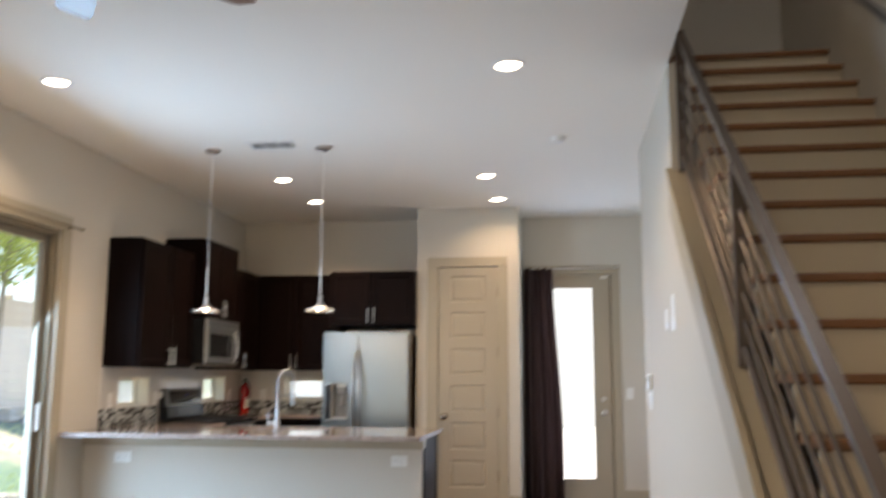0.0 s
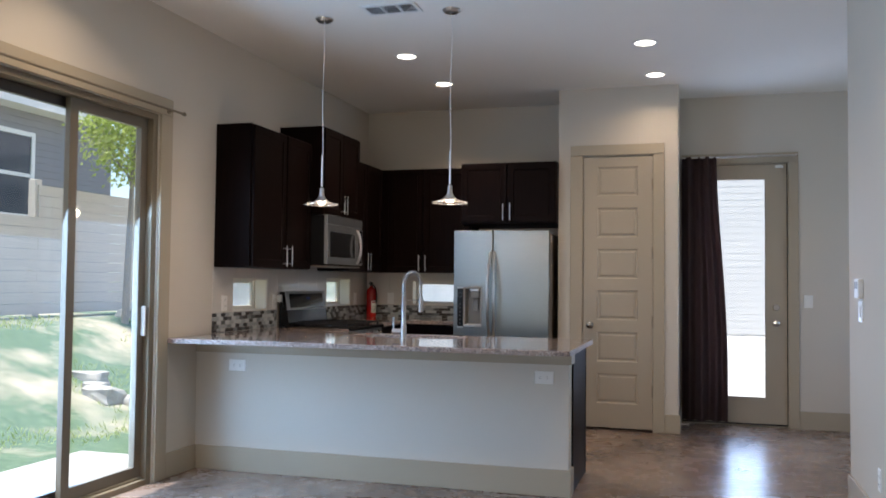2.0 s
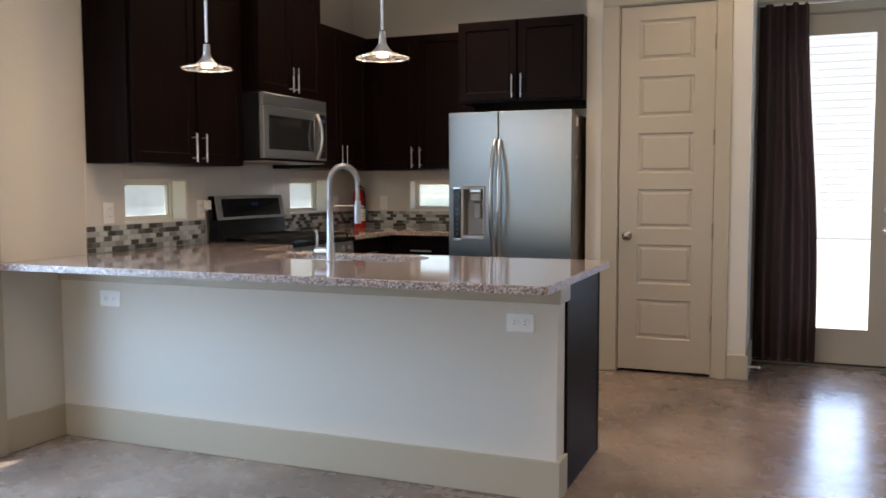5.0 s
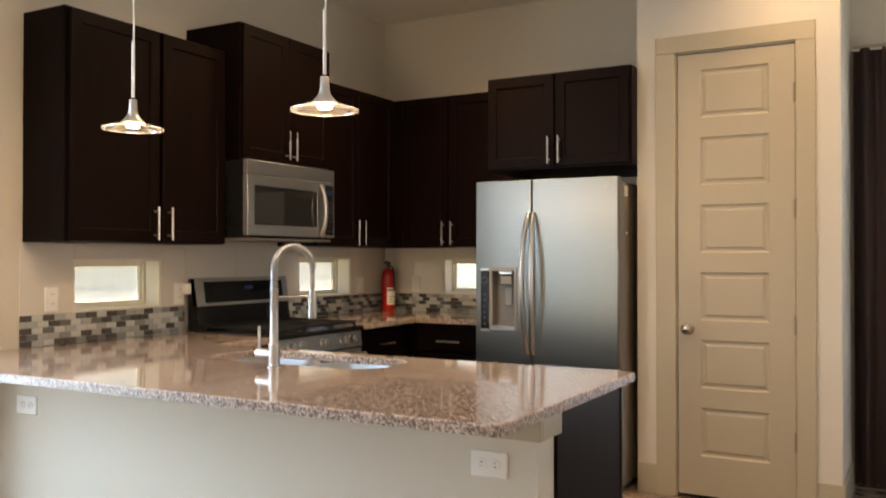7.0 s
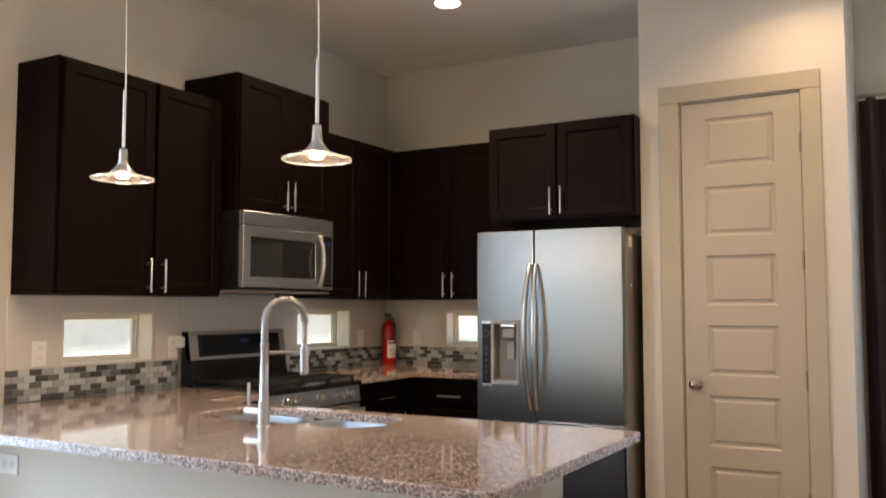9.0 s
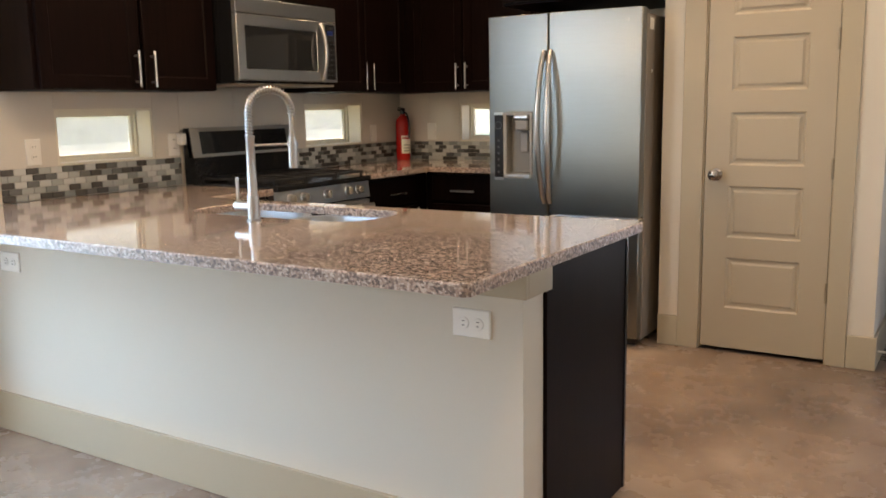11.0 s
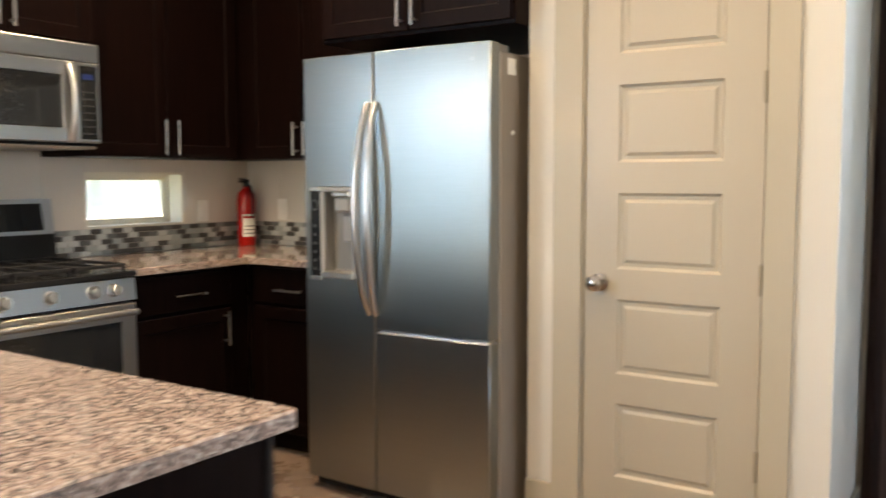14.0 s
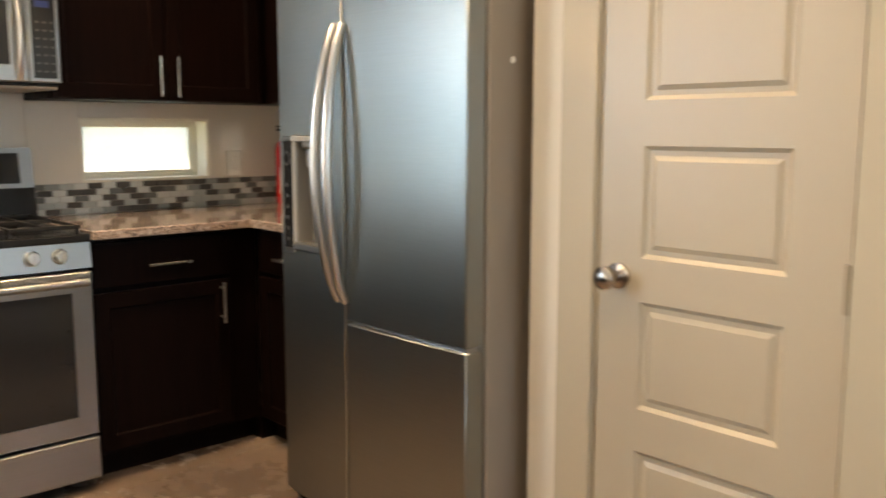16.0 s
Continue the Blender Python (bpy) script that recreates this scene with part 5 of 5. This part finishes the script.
plate(mS, 5.55, 1.68, 0.09, 0.20, "white switch plate on the stair wall", "light_switch")
plate(mS, 6.95, 1.16, 0.12, 0.12, "white switch plate at the end of the stair wall", "light_switch")
plate(mS, 6.45, 0.32, 0.072, 0.115, "white low outlet on the stair wall")
alarm = thing("wall_keypad", (SW, 6.93, 1.29), "white alarm keypad on the stair wall", "keypad")
part("case", mbox(bmesh.new(), mS, 6.87, 6.99, -0.03, 0.0, 1.235, 1.345, 0.006, 2), WHITE, alarm)
part("screen", mbox(bmesh.new(), mS, 6.885, 6.975, -0.0315, -0.029, 1.29, 1.33), GREY_PLASTIC, alarm)
plug = thing("plug_in_adapter", mT(8.045, 0.0, 1.15), "small white plug-in adapter in the outlet", "adapter")
part("case", mbox(bmesh.new(), mT, 8.022, 8.070, -0.048, -0.011, 1.125, 1.185, 0.008, 2), WHITE, plug)
EXT = Vector((-3.482, 9.972, ZK))
ex = thing("fire_extinguisher", EXT, "red fire extinguisher with a white label in the worktop corner", "fire extinguisher")
part("cylinder", lathe(bmesh.new(), EXT, [(0, 0.001), (0.046, 0.001), (0.050, 0.008), (0.050, 0.255), (0.044, 0.285), (0.026, 0.306), (0.018, 0.312), (0.018, 0.322), (0, 0.322)], 28), RED, ex, smooth=True)


def wrap(a0, a1, z0, z1, r):
    """A patch that lies round the cylinder between two angles."""
    bm = bmesh.new()
    cols = []
    for i in range(13):
        a = radians(a0 + (a1 - a0) * i / 12)
        cols.append([bm.verts.new(EXT + Vector((math.cos(a) * q, math.sin(a) * q, z))) for q, z in ((0.0502, z0), (r, z0), (r, z1), (0.0502, z1))])
    for p, q in zip(cols, cols[1:]):
        for i in range(3):
            bm.faces.new((p[i], q[i], q[i + 1], p[i + 1]))
    return bm


lab = part("label_patch", wrap(-68, 24, 0.050, 0.172, 0.0508), LABEL, ex, "white printed label", smooth=True)
for z in (0.085, 0.105, 0.125):
    part("print_line", wrap(-52, 12, z - 0.02, z - 0.015, 0.0511), DIM_GREY, lab)
part("print_band", wrap(-62, 18, 0.150, 0.162, 0.0511), RED, lab)
bm = lathe(bmesh.new(), EXT, [(0.016, 0.320), (0.016, 0.342), (0, 0.344)], 14)
part("valve", bm, BLACK, ex)
bm = box(EXT.x - 0.012, EXT.x + 0.012, EXT.y - 0.046, EXT.y + 0.018, EXT.z + 0.344, EXT.z + 0.356, 0.002)
hexa(bm, [(EXT.x - 0.011, EXT.y - 0.044, EXT.z + 0.362), (EXT.x + 0.011, EXT.y - 0.044, EXT.z + 0.362), (EXT.x + 0.011, EXT.y + 0.015, EXT.z + 0.354), (EXT.x - 0.011, EXT.y + 0.015, EXT.z + 0.354), (EXT.x - 0.011, EXT.y - 0.044, EXT.z + 0.369), (EXT.x + 0.011, EXT.y - 0.044, EXT.z + 0.369), (EXT.x + 0.011, EXT.y + 0.015, EXT.z + 0.361), (EXT.x - 0.011, EXT.y + 0.015, EXT.z + 0.361)])
part("lever", bm, BLACK, ex)
bm = bmesh.new()
tube(bm, [EXT + Vector(p) for p in ((0.012, 0, 0.332), (0.036, -0.004, 0.326), (0.050, -0.006, 0.290), (0.0575, -0.008, 0.24), (0.0575, -0.008, 0.15))], 0.0065, 8)
part("hose", bm, BLACK, ex, smooth=True)
door_stop = thing("door_stop", (-0.37, 9.55, 0.07), "small spring door stop on the baseboard", "door stop")
bm = bmesh.new()
tube(bm, [(-0.379, 9.53, 0.075), (-0.315, 9.53, 0.075)], 0.006, 8)
part("spring", bm, NICKEL, door_stop)
part("tip", lathe(bmesh.new(), (-0.317, 9.53, 0.075), [(0, 0), (0.009, 0), (0.009, 0.012), (0, 0.014)], 12, (1, 0, 0)), WHITE, door_stop)

# ---- outside ----
def ground_height(x, y):
    f = min(1.0, max(0.0, (-5.4 - x) / 3.6))
    return -0.14 + 0.92 * f * f * (3 - 2 * f)


bm = bmesh.new()
xs = [-400, -150, -60, -30, -18, -13, -10, -9.0, -8.6, -8.2, -7.8, -7.4, -7.0, -6.6, -6.2, -5.8, -5.4, -3.7, 0, 6, 30, 120, 400]
ys = [-400, -120, -40, -10, 0, 3, 6, 9, 12, 15, 20, 30, 60, 150, 400]
vs = [[bm.verts.new((x, y, ground_height(x, y))) for y in ys] for x in xs]
for i in range(len(xs) - 1):
    for j in range(len(ys) - 1):
        bm.faces.new((vs[i][j], vs[i + 1][j], vs[i + 1][j + 1], vs[i][j + 1]))
structure("ground", bm, LAWN, "patchy green lawn that slopes up to the fence")
structure("pavement_patio", box(-4.85, WX - T - 0.002, 4.0, 7.3, -0.138, -0.04, 0.01), PATIO, "pale concrete patio slab", "pavement")
structure("pavement_drive", box(-30, 30, FY + T + 0.002, 90, -0.138, -0.05, 0.01), PATIO, "pale sunlit concrete drive", "pavement")
random.seed(4)
bm = bmesh.new()
for _ in range(9000):
    x, y = random.uniform(-8.8, -5.3), random.uniform(5.5, 15.5)
    if noise.noise(Vector((x * 0.7, y * 0.7, 3))) < -0.05:
        continue
    z = ground_height(x, y)
    a, h, lean = random.uniform(0, 6.283), random.uniform(0.03, 0.075), random.uniform(-0.03, 0.03)
    dx, dy = math.cos(a) * 0.007, math.sin(a) * 0.007
    bm.faces.new([bm.verts.new(p) for p in ((x - dx, y - dy, z - 0.005), (x + dx, y + dy, z - 0.005), (x + lean, y + lean, z + h))])
grass = tagged(part("grass", bm, LEAF), "tufts of green grass on the yard", "grass", kind="stuff")
random.seed(6)
for x, y, s in ((-6.35, 9.45, 0.15), (-6.1, 9.62, 0.11), (-6.75, 9.8, 0.13), (-6.55, 9.62, 0.10), (-8.3, 12.75, 0.2), (-8.45, 13.05, 0.16), (-8.15, 13.0, 0.12)):
    bm = bmesh.new()
    bmesh.ops.create_cube(bm, size=s * 1.7)
    bmesh.ops.subdivide_edges(bm, edges=bm.edges[:], cuts=3, use_grid_fill=True)
    for v in bm.verts:
        n = noise.noise(v.co * 6 + Vector((x, y, 0)))
        v.co *= 1 + 0.5 * n
        v.co.x *= 1.3
        v.co.z *= 0.55
        v.co += Vector((x, y, ground_height(x, y) + s * 0.30))
    tagged(part("limestone_block", bm, STONE), "rough pale limestone block lying on the lawn", "stone", "yard stones")

fence = thing("fence", (-9.0, 12.0, 0.6), "weathered horizontal-board cedar fence", "fence")
posts = [4.4 + 2.32 * k for k in range(7)]
random.seed(2)
for y in posts:
    top = 2.28 if y < 11.0 else 2.66
    part("post", box(-9.06, -8.94, y - 0.06, y + 0.06, ground_height(-9, y) - 0.02, top, 0.006), FENCE, fence)
for y0, y1 in zip(posts, posts[1:]):
    z = ground_height(-9, y0) + 0.03
    top = 2.14 if y1 < 11.5 else 2.56
    while z + 0.14 < top + 0.02:
        part("board", box(-8.936, -8.912 + random.uniform(-0.004, 0.004), y0 - 0.02, y1 + 0.02, z, z + 0.142), FENCE, fence)
        z += 0.148


def lap_wall(x, y0, y1, z0, z1, parent):
    bm = bmesh.new()
    prev = None
    z = z0
    while z < z1:
        for zz, o in ((z, 0.016), (z + 0.15, 0.0)):
            row = [bm.verts.new((x + o, y0, min(zz, z1))), bm.verts.new((x + o, y1, min(zz, z1)))]
            if prev:
                bm.faces.new((prev[0], prev[1], row[1], row[0]))
            prev = row
        z += 0.15
    part("siding", bm, SIDING, parent)
    part("wall", box(x - 0.3, x - 0.01, y0, y1, z0, z1), SIDING, parent)


def far_window(x, y0, y1, z0, z1, parent):
    w = part("window", holed(bmesh.new(), east(x + 0.05), (y0, y1, z0, z1), [(y0 + 0.1, y1 - 0.1, z0 + 0.1, (z0 + z1) / 2 - 0.04), (y0 + 0.1, y1 - 0.1, (z0 + z1) / 2 + 0.04, z1 - 0.1)], 0.05), WHITE, parent)
    part("pane", box(x + 0.012, x + 0.022, y0 + 0.08, y1 - 0.08, z0 + 0.08, z1 - 0.08), DARK_WINDOW, w)


house = thing("neighbour_house", (-14, 12, 0.7), "grey lap-sided neighbouring house with white windows", "house")
lap_wall(-14.0, 3.0, 17.75, 0.5, 4.85, house)
far_window(-14.0, 15.5, 16.85, 2.55, 4.42, house)
far_window(-14.0, 11.5, 12.85, 2.55, 4.42, house)
part("fascia", box(-14.05, -13.45, 2.6, 18.0, 4.85, 5.05), WHITE, house, "white eave fascia")
bm = bmesh.new()
hexa(bm, [(-13.4, 2.5, 5.05), (-13.4, 18.1, 5.05), (-19.0, 18.1, 7.6), (-19.0, 2.5, 7.6), (-13.4, 2.5, 5.17), (-13.4, 18.1, 5.17), (-19.0, 18.1, 7.72), (-19.0, 2.5, 7.72)])
part("roof", bm, ROOF, house)
house = thing("neighbour_house", (-17, 21, 0.7), "tall plain grey lap-sided neighbouring house", "house")
lap_wall(-17.0, 18.6, 23.3, 0.5, 7.4, house)
bm = bmesh.new()
hexa(bm, [(-16.5, 18.2, 7.4), (-16.5, 23.7, 7.4), (-22.0, 23.7, 9.9), (-22.0, 18.2, 9.9), (-16.5, 18.2, 7.55), (-16.5, 23.7, 7.55), (-22.0, 23.7, 10.05), (-22.0, 18.2, 10.05)])
part("roof", bm, ROOF, house)


def tree(x, y, base, height, crown_r, label, leaves, seed):
    rnd = random.Random(seed)
    t = thing("tree", (x, y, base), label, "tree", "yard trees")
    bm = bmesh.new()
    top = Vector((x + 0.1, y, base + height * 0.8))
    tube(bm, [(x, y, base - 0.05), (x + 0.03, y + 0.02, base + height * 0.4), top], [0.055, 0.042, 0.018], 8)
    tips = [top]
    for k in range(16):
        f = 0.70 + 0.32 * k / 16
        s = Vector((x + 0.03, y + 0.02, base + height * 0.8 * f))
        a = k * 2.4 + rnd.uniform(-0.3, 0.3)
        e = s + Vector((math.cos(a), math.sin(a), rnd.uniform(0.55, 1.1))) * crown_r * rnd.uniform(0.45, 0.85)
        m_ = (s + e) / 2 + Vector((0, 0, -0.05))
        tube(bm, [s, m_, e], [0.016, 0.010, 0.005], 6)
        tips += [m_, e, e]
    part("trunk", bm, BARK, t)
    bm = bmesh.new()
    for _ in range(leaves):
        c = rnd.choice(tips)
        d = Vector((rnd.gauss(0, 1), rnd.gauss(0, 1), rnd.gauss(0, 0.8))) * crown_r * 0.20
        p = c + d
        n = Vector((rnd.gauss(0, 1), rnd.gauss(0, 1), rnd.gauss(0.4, 1))).normalized()
        u = n.orthogonal().normalized() * rnd.uniform(0.025, 0.052)
        v = n.cross(u).normalized() * rnd.uniform(0.012, 0.023)
        bm.faces.new([bm.verts.new(q) for q in (p - u, p - v, p + u, p + v)])
    part("crown", bm, LEAF, t)


tree(-8.2, 12.3, ground_height(-8.2, 12.3), 3.55, 0.74, "young yellow-green tree on a thin trunk by the fence", 5200, 3)

far = thing("far_house", (0, 26, 0), "pale sunlit house across the street", "house")
PALE = plain("pale_stucco", srgb(206, 203, 196), 0.85, spread=0.05, grain=8)
bm = bmesh.new()
z = 0.0
prev = None
while z < 5.4:
    for zz, o in ((z, 0.004), (z + 0.18, 0.0)):
        row = [bm.verts.new((-9, 26 - o, zz)), bm.verts.new((11, 26 - o, zz))]
        if prev:
            bm.faces.new((prev[0], prev[1], row[1], row[0]))
        prev = row
    z += 0.18
part("siding", bm, PALE, far)
part("wall", box(-9, 11, 26.01, 26.3, -0.05, 5.5), PALE, far)
for x in (-5.5, -1.6, 3.2, 7.0):
    w = part("window", holed(bmesh.new(), south(25.94), (x, x + 1.3, 2.9, 4.6), [(x + 0.1, x + 1.2, 3.0, 3.72), (x + 0.1, x + 1.2, 3.8, 4.5)], 0.05), WHITE, far)
    part("pane", box(x + 0.08, x + 1.22, 25.962, 25.972, 2.98, 4.52), DARK_WINDOW, w)
bm = bmesh.new()
hexa(bm, [(-9.6, 25.96, 5.4), (11.6, 25.96, 5.4), (11.6, 31, 8.2), (-9.6, 31, 8.2), (-9.6, 25.96, 5.55), (11.6, 25.96, 5.55), (11.6, 31, 8.35), (-9.6, 31, 8.35)])
part("roof", bm, ROOF, far)
